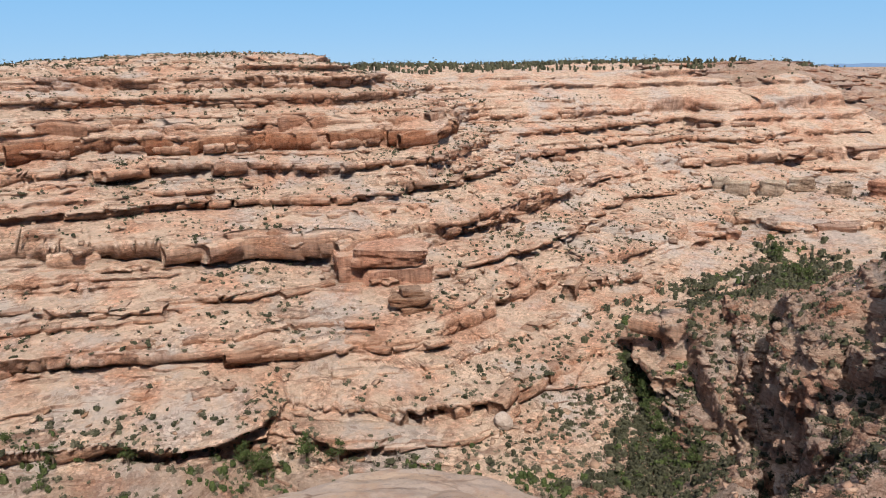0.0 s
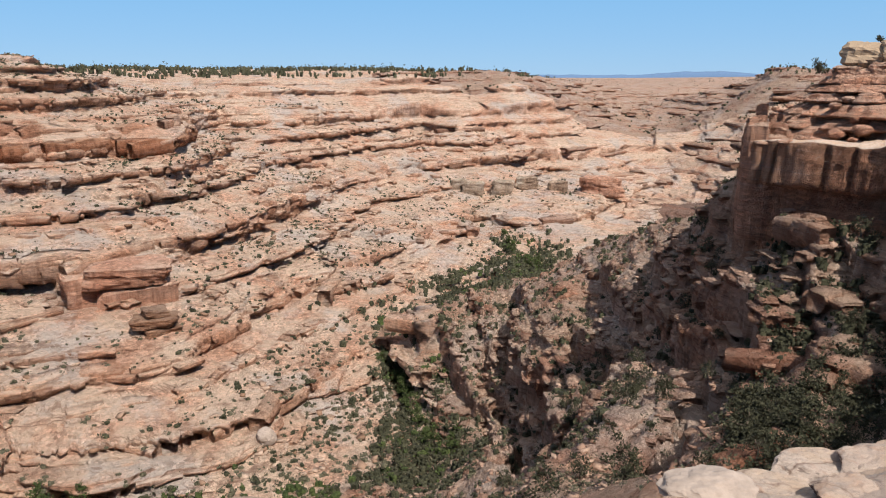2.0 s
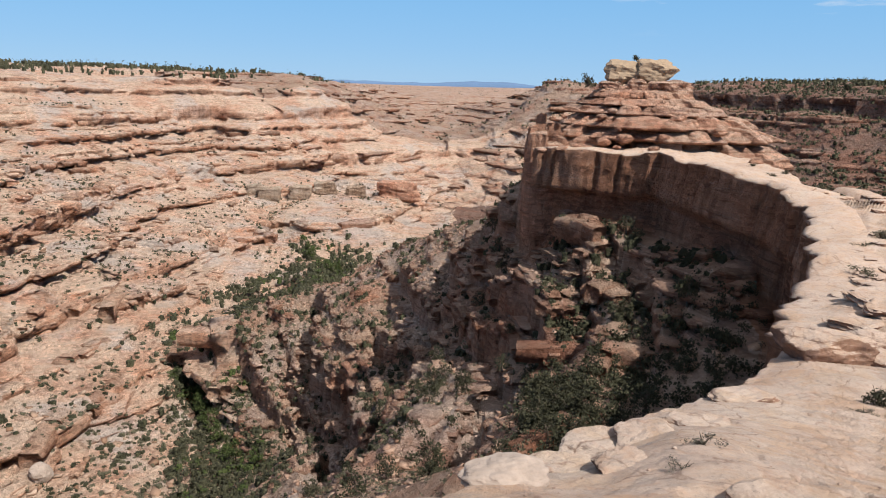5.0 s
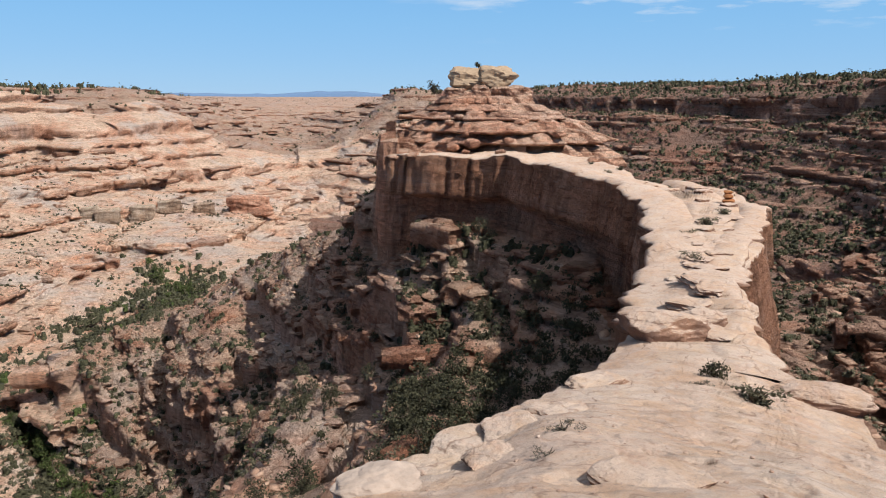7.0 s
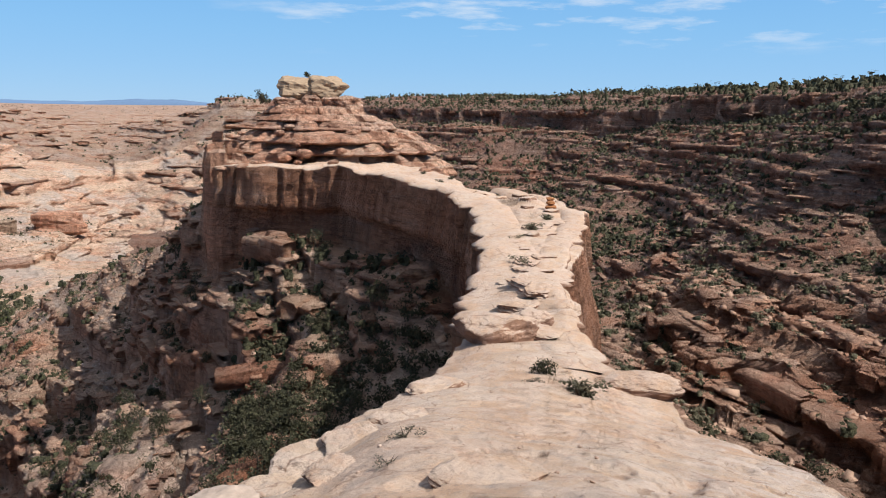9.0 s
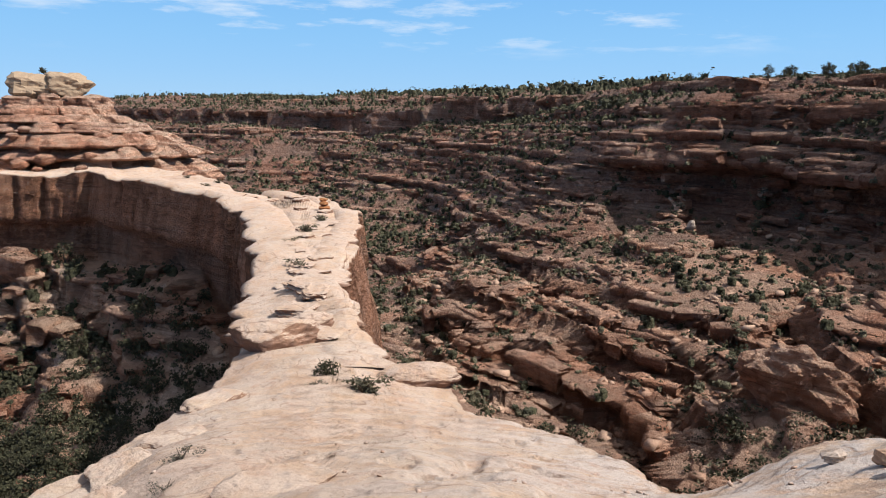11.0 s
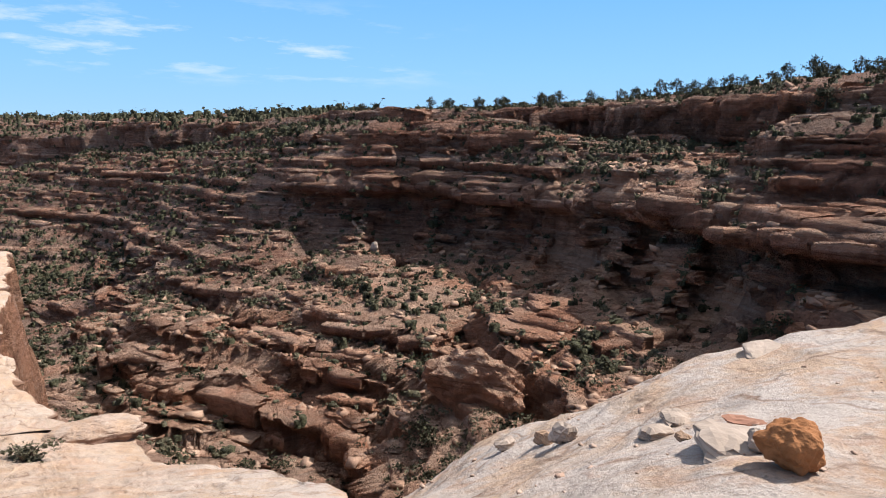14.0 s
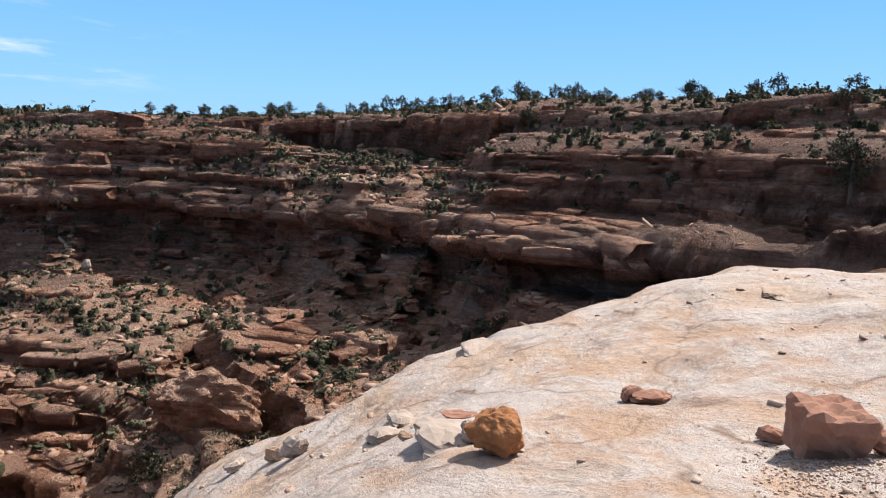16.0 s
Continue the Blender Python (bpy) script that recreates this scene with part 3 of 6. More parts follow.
RIM_COURSES = [
    ([(54.1, 690), (61.2, 580), (69.9, 480), (78.1, 402), (81.1, 372), (89.8, 322), (98.5, 278), (106.8, 238), (114.3, 208), (119.8, 184), (128.9, 154)], 10.0, 30),
    ([(124.9, 113), (126.7, 108), (133.8, 98.5), (140.2, 91.5), (146.3, 83), (151.1, 78.5), (156.0, 76)], 7.5, 12),
    ([(127.0, 121), (129.2, 119), (133.6, 113), (139.9, 107), (145.9, 97), (151.8, 89.5), (157.0, 86)], 5.0, 9),
    ([(110.0, 159), (112.5, 152), (115.9, 142), (119.0, 135), (123.0, 124)], 9.0, 12),
]
NORTH_COURSES = [
    ([(-36.0, 296), (-32.0, 293), (-26.0, 288), (-21.4, 282), (-15.2, 282), (-10.4, 278), (-7.8, 270), (-4.1, 273)], 10.0, 22),
    ([(-33.5, 239), (-28.1, 235), (-20.2, 225), (-15.9, 220), (-12.9, 213), (-9.2, 207), (-4.5, 201), (-0.2, 202)], 5.5, 14),
    ([(-27.1, 198), (-23.0, 192), (-18.7, 188), (-14.2, 187), (-11.4, 185), (-8.5, 181), (-5.7, 178)], 6.0, 8),
    ([(1.9, 270), (2.8, 277), (7.4, 322), (12.2, 367)], 6.0, 14),
    ([(-1.5, 237), (1.9, 259), (5.1, 281), (9.7, 313), (14.1, 345)], 5.0, 12),
    ([(11.6, 262), (14.3, 278), (18.6, 296), (24.0, 320)], 5.0, 10),
    ([(0.6, 385), (7.3, 461), (13.8, 514), (19.9, 554), (25.7, 600)], 5.0, 18),
    ([(-34.0, 346), (-31.7, 343), (-24.7, 339), (-14.8, 338), (-8.4, 326), (-3.9, 328), (0.6, 350)], 6.0, 16),
    ([(-6.0, 305), (-2.0, 300), (1.5, 312), (5.0, 345), (9.0, 400)], 5.0, 12),
    ([(-33.0, 262), (-24.0, 254), (-17.0, 248), (-12.0, 240), (-7.0, 236)], 3.5, 9),
]


def catmull(marks, n=6):
    """A smooth plan curve through bearing and distance marks."""
    p = np.array([(d * math.sin(radians(a)), d * math.cos(radians(a))) for a, d in marks])
    q = np.concatenate([[2 * p[0] - p[1]], p, [2 * p[-1] - p[-2]]])
    t = np.linspace(0, 1, n, endpoint=False)[:, None]
    out = [0.5 * (2 * b2 + (c - a) * t + (2 * a - 5 * b2 + 4 * c - d) * t ** 2 + (3 * b2 - a - 3 * c + d) * t ** 3) for a, b2, c, d in zip(q, q[1:], q[2:], q[3:])]
    return np.concatenate(out + [p[-1:]])


class Course:
    """One ledge: how far uphill of its crest each place of a window of the grid lies, fading past its ends."""

    def __init__(self, marks, face, run):
        self.line, self.face, self.run = catmull(marks), face, run
        deg, far = [m[0] for m in marks], [m[1] for m in marks]
        reach = run + 16
        pad = math.degrees(reach / min(far))
        self.i0 = int((min(deg) - pad) / math.degrees(Lay.STEP_A)) - 1
        self.j0 = int((math.log(min(far) - min(reach, 0.6 * min(far))) - Lay.FIRST) / Lay.STEP_R)
        ni = int((max(deg) - min(deg) + 2 * pad) / math.degrees(Lay.STEP_A)) + 3
        nj = min(Lay.NR, int((math.log(max(far) + reach) - Lay.FIRST) / Lay.STEP_R) + 2) - self.j0
        az = (self.i0 + np.arange(ni))[:, None] * Lay.STEP_A
        dist = np.exp(Lay.FIRST + (self.j0 + np.arange(nj)) * Lay.STEP_R)[None]
        x, y = dist * np.sin(az), dist * np.cos(az)
        best, self.up, self.share = np.full(x.shape, 1e9), np.zeros(x.shape), np.ones(x.shape)
        last = len(self.line) - 2
        for k, (p, q) in enumerate(zip(self.line, self.line[1:])):
            e = q - p
            size = math.hypot(*e)
            along = ((x - p[0]) * e[0] + (y - p[1]) * e[1]) / size
            t = np.clip(along, 0, size)
            off = np.hypot(x - p[0] - e[0] / size * t, y - p[1] - e[1] / size * t)
            side = (e[0] * (y - p[1]) - e[1] * (x - p[0])) / size
            past = np.where(k == 0, np.maximum(-along, 0), 0) + np.where(k == last, np.maximum(along - size, 0), 0)
            near = off < best
            best = np.where(near, off, best)
            self.up = np.where(near, np.where(side < 0, -off, off), self.up)
            self.share = np.where(near, rise(12, 0, past), self.share)

    def cut(self, az, dist, z, wobble, uneven):
        a, r = np.mod(az / Lay.STEP_A - self.i0, Lay.NA), (np.log(dist) - Lay.FIRST) / Lay.STEP_R - self.j0
        m = (a < self.up.shape[0] - 1.01) & (r >= 0) & (r < self.up.shape[1] - 1.01)
        if not m.any():
            return
        a, r = a[m], r[m]
        i, j = a.astype(np.int64), r.astype(np.int64)
        u, v = a - i, r - j
        up, share = [(g[i, j] * (1 - u) + g[i + 1, j] * u) * (1 - v) + (g[i, j + 1] * (1 - u) + g[i + 1, j + 1] * u) * v for g in (self.up, self.share)]
        up = up + wobble[m]
        soft = 0.25 + 0.0028 * dist[m]
        z[m] -= share * self.face * uneven[m] * rise(soft, -soft, up) * np.clip((up + self.run) / self.run, 0, 1)


def course_wobble(az, dist):
    u, v = np.degrees(az), np.log(dist) * 57.3
    return 0.011 * dist * rough2(u, v, 2.6, 3, 411, 0.6), 0.9 + 0.2 * bumps2(u, v, 5.0, 421)


def rise(lo, hi, v):
    t = np.clip((v - lo) / (hi - lo), 0, 1)
    return t * t * (3 - 2 * t)



def strata(courses, seed):
    """Lower ledges that follow each course a little way uphill and downhill of it."""
    r, out = random.Random(seed), []
    for marks, face, run in courses:
        line = catmull(marks, 3)
        e = np.gradient(line, axis=0)
        e /= np.hypot(e[:, 0], e[:, 1])[:, None]
        for shift in (0.36, -0.4, -0.74):
            a, b2 = sorted(r.sample(range(len(line)), 2))
            if b2 - a < 5:
                a, b2 = 0, len(line) - 1
            q = line[a:b2 + 1] + shift * r.uniform(0.8, 1.2) * run * np.stack([-e[a:b2 + 1, 1], e[a:b2 + 1, 0]], -1)
            out.append(([(math.degrees(math.atan2(x, y)), math.hypot(x, y)) for x, y in q], face * r.uniform(0.16, 0.28), 0.3 * run))
    return out


COURSES = [Course(*c) for c in SLOPE_COURSES + SPUR_COURSES + NORTH_COURSES + RIM_COURSES]
STRATA = [Course(*c) for c in strata(SLOPE_COURSES, 5) + strata(SPUR_COURSES, 6) + strata(NORTH_COURSES, 7)]


def small_beds(low, high, thick, seed, share=(0.5, 0.72)):
    r, z, out = random.Random(seed), low, []
    while z < high:
        h = thick * r.uniform(0.5, 1.7)
        out.append((z, z + h * r.uniform(*share)))
        z += h
    return out


MID_BEDS, STEP_BEDS, LOW_BEDS, TALL_BEDS = small_beds(-110, 60, 3.4, 3), small_beds(-110, 60, 4.0, 4, (0.5, 0.72)), small_beds(-110, 60, 2.8, 6, (0.6, 0.8)), small_beds(-120, 60, 11, 7, (0.5, 0.7))


def blend(a, b2, t):
    return a + (b2 - a) * t


def bedding(z, beds):
    """For a height: how far the ground there is moved up-slope, in units of its bed's run (so that the bed's lower part stands as a
    cliff and its upper part lies as a bench), the bed's height, whether the place is on the cliff, and the cliff's undercut there in metres."""
    lo, hi = np.array([q[0] for q in beds]), np.array([q[1] for q in beds])
    k = np.clip(np.searchsorted(lo, z) - 1, 0, len(lo) - 2)
    whole = lo[k + 1] - lo[k]
    q, c = (z - lo[k]) / whole, (hi[k] - lo[k]) / whole
    u = np.clip(q / c, 0, 1)
    shape = np.where(u < 0.72, np.sin(np.pi * u / 0.72), -0.3 * np.sin(np.pi * (u - 0.72) / 0.28))
    p = np.where(q < c, 0.0, (q - c) / (1 - c + 1e-6))
    inside = (z > lo[0]) & (z < lo[-1])
    on = (q < c) & inside
    return np.where(inside, p - q, 0.0), whole, on, np.where(on, shape * np.minimum(0.42 * whole * c, 4.5), 0.0)


def parts_of_canyon(az, dist):
    """Shares of the sunlit wall, the brushy slope and the alcoves; the rest is the south side."""
    deg = np.degrees(az)
    deg = np.where(deg > 255, deg - 360, deg)
    creek = np.interp(deg, [p[0] for p in CREEK], [p[1] for p in CREEK])
    north = rise(-12, 12, dist - creek) * rise(40, 34, deg)
    slope = (1 - north) * rise(68, 60, deg) * rise(420, 300, dist)
    alcove = rise(88, 94, deg) * rise(300, 240, dist)
    return north, slope, alcove


def land_height(az, dist):
    """Height of the smooth canyon and mesas, without the ridge and before its beds are cut."""
    x, y = dist * np.sin(az), dist * np.cos(az)
    north, slope, alcove = parts_of_canyon(az, dist)
    far = np.clip(dist / 300, 0.3, 2.0)
    z = LAND(az, dist)
    calm = rise(2600, 900, dist) * (1 - 0.6 * rise(-14, -4, z))
    z = z + calm * far * (2.4 * rough2(x, y, 60, 3, 11) + 1.0 * rough2(x, y, 14, 3, 31)) * np.clip((dist - 14) / 30, 0.1, 1)
    z = z + rise(420, 800, dist) * rise(14, 24, np.degrees(az)) * rise(48, 42, np.degrees(az)) * rise(3000, 1800, dist) * 14 * rough2(x, y, 300, 3, 14)
    z = z + slope * rise(25, 70, dist) * (2.0 * bumps2(x, y, 38, 12) + 1.4 * bumps2(x, y, 15, 13))
    wobble, uneven = course_wobble(az, dist)
    for c in COURSES + STRATA:
        c.cut(az, dist, z, wobble, uneven)
    return z


def rock_pits(count, seed):
    """Shallow round weathering pits on the open slickrock: place, radius, depth."""
    r, out = random.Random(seed), []
    for _ in range(count):
        a, d = radians(r.gauss(78, 11)), r.uniform(6.5, 21)
        out.append((d * math.sin(a), d * math.cos(a), r.uniform(0.16, 0.5), r.uniform(0.05, 0.13), r.uniform(0.7, 1.4)))
    return out


PITS = rock_pits(70, 12)


def ridge_height(az, dist):
    x, y = dist * np.sin(az), dist * np.cos(az)
    z = blend(RIDGE(az, np.maximum(dist, 0.8)), -1.6, rise(2.0, 0.9, dist))
    lay = np.clip((dist - 16) / 25, 0, 1)
    z = z + lay * (0.8 * rough2(x, y, 8, 2, 131)) + 0.15 * rough2(x, y, 3.0, 5, 141) * np.clip(dist / 6, 0.2, 1) * rise(30, 12, dist)
    shelf = 0.26 + 0.64 * lay
    q = (z + 0.16 * bumps2(x, y, 4, 151) + lay * (0.6 * bumps2(x, y, 9, 152) + 0.4 * bumps2(x, y, 2.8, 153))) / shelf
    k = np.floor(q)
    t = rise(0.45 + 0.1 * lay, 0.95, q - k)
    z = blend(z, (k + t) * shelf - lay * (0.6 * bumps2(x, y, 9, 152) + 0.2 * bumps2(x, y, 2.8, 153)), 0.28 + 0.27 * lay * rise(100, 62, dist))
    near = (dist > 5.5) & (dist < 23) & (x > 0)
    if near.any():
        px, py, sunk = x[near], y[near], np.zeros(int(near.sum()))
        for cx, cy, wide, deep, long in PITS:
            q = np.hypot((px - cx) * long, py - cy) / wide
            sunk = np.maximum(sunk, deep * rise(1.0, 0.6, q)) - 0.2 * deep * np.exp(-((q - 1.12) / 0.12) ** 2)
        z[near] = z[near] - sunk
    return z


def recess(az, dist):
    """Where the neck's and the butte's western cliff is drawn in under its top bed."""
    deg = np.degrees(az)
    return rise(32, 48, dist) * rise(38, 41, deg) * rise(67.5, 66.0, deg) * rise(200, 175, dist)


def ground_height(az, dist):
    """Height of the ground and how far inside the ridge's edge the place is."""
    x, y = dist * np.sin(az), dist * np.cos(az)
    edge = on_grid(WITHIN, az, dist)
    edge = edge + np.clip(dist / 45, 0.08, 1) * 1.1 * rough2(x, y, 9, 2, 161) + 0.12 * rough2(x, y, 1.7, 2, 162) * rise(30, 12, dist)
    edge = edge - 3.4 * recess(az, dist)
    base = land_height(az, dist)
    top = np.maximum(ridge_height(az, dist), base - 1.0)
    wall = np.clip(dist * 0.035, 0.35, 2.6)
    # a rounded lip, then a sheer drop
    f = np.clip((edge + wall) / wall, 0, 1)
    lip = np.clip(1 - edge / (1.5 * wall), 0, 1) ** 2 * 0.22 * wall
    return blend(base, top - lip, np.where(f < 1, f ** 0.5, 1.0)), edge


def sheet(name, verts, quads, material, label, category):
    me = bpy.data.meshes.new(name)
    used, back_index = np.unique(quads, return_inverse=True)
    verts, quads = verts[used], back_index.reshape(quads.shape)
    n = len(quads)
    me.vertices.add(len(verts))
    me.vertices.foreach_set("co", verts.astype(np.float32).ravel())
    me.loops.add(4 * n)
    me.loops.foreach_set("vertex_index", quads.astype(np.int32).ravel())
    me.polygons.add(n)
    me.polygons.foreach_set("loop_start", np.arange(0, 4 * n, 4, dtype=np.int32))
    me.update(calc_edges=True)
    me.materials.append(material)
    return tagged(new(name, me), label, category, kind="structure")


def smooth(v, reach, axis):
    """Running mean along an axis."""
    pad = [(0, 0), (0, 0)]
    pad[axis] = (reach + 1, reach)
    c = np.cumsum(np.pad(v, pad, mode="edge"), axis)
    n = c.shape[axis]
    return (np.take(c, range(2 * reach + 1, n), axis) - np.take(c, range(0, n - 2 * reach - 1), axis)) / (2 * reach + 1)


def lie():
    """Up-slope directions of the land and of the ridge's outline, on the grid."""
    out = []
    for g in (LAND.grid, WITHIN):
        radial = np.diff(g, axis=1, append=g[:, -1:]) / Lay.STEP_R
        across = (np.roll(g, -1, 0) - np.roll(g, 1, 0)) / (2 * Lay.STEP_A)
        out.append((smooth(radial, 2, 1), smooth(across, 2, 1)))
    return out


(LAND_R, LAND_A), (EDGE_R, EDGE_A) = lie()


def tilt_of_beds(x, y):
    return 2.0 * bumps2(x, y, 170, 71) + 0.5 * bumps2(x, y, 30, 72) + 0.15 * bumps2(x, y, 8, 73)


def surface(A, R, Z=None, E=None):
    """Points of the finished ground for bearings and distances on the smooth one; and where they stand on a cliff face."""
    if Z is None:
        Z, E = ground_height(A, R)
    x, y = R * np.sin(A), R * np.cos(A)
    gr, ga = on_grid(LAND_R, A, R) / R, on_grid(LAND_A, A, R) / R
    tan = np.clip(np.hypot(gr, ga), 0.14, 1.6)
    length = np.hypot(gr, ga) + 1e-6
    ux, uy = (gr * np.sin(A) + ga * np.cos(A)) / length, (gr * np.cos(A) - ga * np.sin(A)) / length
    north, slope, alcove = parts_of_canyon(A, R)
    free = rise(-1.0, -6.0, E) + rise(225, 240, R)
    free = np.clip(free, 0, 1) * rise(12, 26, R) * rise(4200, 2600, R)
    dip = tilt_of_beds(x, y)
    ledgy = rise(-0.8, -0.2, bumps2(x, y, 110, 91) + 0.3)
    hollow = 0.06 + 0.94 * rise(-0.15, 0.6, bumps2(x, y, 22, 211) + 0.5 * bumps2(x, y, 8, 212))
    h = Z + dip
    strong = np.clip(north * (0.7 + 0.3 * ledgy) + (1 - north) * (1 - slope) * 0.85 * rise(0, 4, h), 0, 1) * (1 - 0.7 * north * rise(1, 5, h))
    p, thick, cliff, under = bedding(h, CLIFF_BEDS)
    move = strong * p * thick / np.clip(tan, 0.24, 2) + strong * hollow * under
    move = move + alcove * (5.5 * rise(-12.5, -16, h) * rise(-28, -23, h) - 3.0 * rise(-15, -12, h) * rise(-7.5, -10, h))
    tan2 = np.where(cliff, blend(tan, 2.5, strong), blend(tan, tan * 0.5, strong))
    wear = north * np.clip(0.5 + 0.4 * rise(-0.5, 0.3, bumps2(x, y, 70, 92)), 0, 0.9)
    p2, thick2, cliff2, under2 = bedding(h, MID_BEDS)
    move = move + wear * (p2 * thick2 / np.clip(tan2, 0.22, 3) + (0.35 + 0.65 * hollow) * under2)
    # the broken slopes: one flight of tall steps with nearly level treads
    steps = (1 - north) * (1 - 0.8 * alcove * rise(-29, -25, h) * rise(-9, -13, h)) * rise(14, 10, h) * (0.6 - 0.1 * rise(200, 320, R) - 0.4 * slope)
    south = rise(0.5, 0.4, slope)
    p4, thick4, cliff4, under4 = [np.where(south > 0.5, v, w) for v, w in zip(bedding(h, LOW_BEDS), bedding(h, STEP_BEDS))]
    move = move + steps * (p4 * thick4 / np.clip(tan, 0.2, 3) + 0.8 * hollow * under4)
    # the far canyon: tall bands
    down = rise(700, 1000, R) * rise(14, 18, np.degrees(A)) * rise(52, 48, np.degrees(A))
    p5, thick5, cliff5, under5 = bedding(h, TALL_BEDS)
    move = move * (1 - down) + 0.55 * down * p5 * thick5 / np.clip(tan, 0.25, 3)
    cliff2 = np.where(north > 0.5, cliff2, cliff4 & (steps > 0.3))
    # undercuts come and go along a bed; joints notch the faces
    face = cliff | cliff2
    joints = 1.1 * bumps3(x / 5, y / 5, Z / 9, 203) - 1.3 * rise(0.16, 0.0, np.abs(bumps3(x / 9, y / 9, Z / 20, 207))) + 0.6 * bumps3(x / 2.2, y / 2.2, Z / 3, 204) + 0.7 * bumps3(x / 18, y / 18, Z / 3, 205) + 0.9 * bumps3(x / 22, y / 22, Z / 1.0, 206)
    move = move + np.where(face, 0.9, 0.35) * joints * np.clip(R / 250, 0.2, 1.3) * (1 - 0.5 * slope)
    reach = 14 + 4 * north + 30 * down
    move = reach * np.tanh(move / reach) * free
    x, y = x + ux * move, y + uy * move
    z = Z + free * (np.abs(bumps2(x, y, 3.1, 51)) + 0.5 * np.abs(bumps2(x, y, 1.3, 52)) - 0.4) * np.where(face, 0.15, 0.55) * rise(1200, 500, R)
    # the ridge's own walls: fluted
    er, ea = on_grid(EDGE_R, A, R) / R, on_grid(EDGE_A, A, R) / R
    el = np.hypot(er, ea) + 1e-6
    wx, wy = (er * np.sin(A) + ea * np.cos(A)) / el, (er * np.cos(A) - ea * np.sin(A)) / el
    wall = np.clip(R * 0.035, 0.35, 2.6)
    on_wall = rise(-1.0, -0.85, E / wall) * rise(0.3, -0.1, E / wall) * (R < 235)
    flute = 0.5 * bumps3(x / 3, y / 3, Z / 16, 221) + 0.5 * bumps3(x / 9, y / 9, Z / 2.2, 222) 
    push = on_wall * flute * np.clip(R / 60, 0.08, 1)
    return x + wx * push, y + wy * push, z, (cliff & (strong > 0.45) & (free > 0.3)) | (on_wall > 0.3) | (face & (bumps2(x, y, 2.0, 231) > -0.35))


def lay_ground():
    """The ground: fine where the view goes, coarse behind; rows of vertices crowd where the land is steep."""
    az = np.radians(np.concatenate([np.arange(-42, 162, 0.19), np.arange(162, 318, 1.5), [318.0]]))
    fine = np.exp(np.linspace(math.log(0.4), math.log(4700), 2400))
    rows = 560
    zs, es = [], []
    for a in np.array_split(az, 16):
        aa, dd = np.broadcast_arrays(a[:, None], fine[None])
        z, edge = ground_height(aa, dd)
        zs.append(z.astype(np.float32))
        es.append(edge.astype(np.float32))
    zs, es = np.concatenate(zs), np.concatenate(es)
    dr, dz = np.diff(fine)[None], np.diff(zs, axis=1)
    mid = fine[None, 1:]
    reach2 = mid * mid + zs[:, 1:] ** 2
    seen = np.abs(dz * mid - dr * zs[:, 1:]) / reach2
    arc = np.sqrt(dr * dr + dz * dz) / np.sqrt(reach2)
    ds = 0.88 * seen + 0.12 * arc
    ds *= np.where((es[:, 1:] > -0.5) & (mid < 30), 1.1, 1.0) * np.where(mid > 2500, 0.5, 1.0) * np.where(-zs[:, 1:] > 0.8 * mid, 0.04, 1.0)
    ds = smooth(smooth(ds, 2, 1), 10, 0)
    s = np.concatenate([np.zeros((len(az), 1)), np.cumsum(ds, 1)], 1)
    R, Z, E = [], [], []
    for i in range(len(az)):
        r = np.interp(np.linspace(0, s[i, -1], rows), s[i], fine)
        R.append(r)
        Z.append(np.interp(r, fine, zs[i]))
        E.append(np.interp(r, fine, es[i]))
    R, Z, E = np.array(R), np.array(Z), np.array(E)
    A = np.broadcast_to(az[:, None], R.shape)
    x, y, z, _ = surface(A, R, Z, E)
    x[:, 0], y[:, 0] = 0.02 * x[:, 0], 0.02 * y[:, 0]
    verts = np.stack([x, y, z], -1).reshape(-1, 3)
    n, m = R.shape
    ids = np.arange(n * m).reshape(n, m)
    quads = np.stack([ids[:-1, :-1], ids[:-1, 1:], ids[1:, 1:], ids[1:, :-1]], -1)[:, :, ::-1]
    rc = 0.25 * (R[:-1, :-1] + R[:-1, 1:] + R[1:, 1:] + R[1:, :-1])
    ec = np.minimum.reduce([E[:-1, :-1], E[:-1, 1:], E[1:, 1:], E[1:, :-1]])
    ac = np.degrees(A[:-1, :-1]) + 0 * rc
    zc = 0.5 * (Z[:-1, :-1] + Z[1:, 1:])
    wall = np.clip(rc * 0.035, 0.35, 2.6)
    ridge = (ec > -0.93 * wall) & (rc < 240)
    cliff = ridge & (ec < -0.02 * wall) & (rc > 16)
    creek = np.interp(ac, [p[0] for p in CREEK], [p[1] for p in CREEK])
    north = ~ridge & (ac < 37) & ((rc > creek) | (rc > 320)) | (ac > 255) & ~ridge | (rc > 560) & (ac < 47)
    slope_part = ~ridge & ~north & (ac < 64) & (rc < 330)
    south = ~(ridge | north | slope_part)
    spur = south & (rc < 160) & (ac > 66) & (ac < 124)
    south = south & ~spur
    far = north & (rc > 760) & (ac > 17) & (ac < 100)
    north = north & ~far
    hollow = slope_part & (ec > -6) & (rc > 45) & (ac > 42)
    slope_part = slope_part & ~hollow
    sheet("rock_ridge", verts, quads[ridge & ~cliff], SLICKROCK, "pale pink slickrock ridge narrowing to a neck between two canyons", "rock ridge")
    sheet("ridge_cliff", verts, quads[cliff | hollow], RIDGE_CLIFF, "sheer stained sandstone cliff below the ridge's edge", "cliff")
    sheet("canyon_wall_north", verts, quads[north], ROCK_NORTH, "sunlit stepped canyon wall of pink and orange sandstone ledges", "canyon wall")
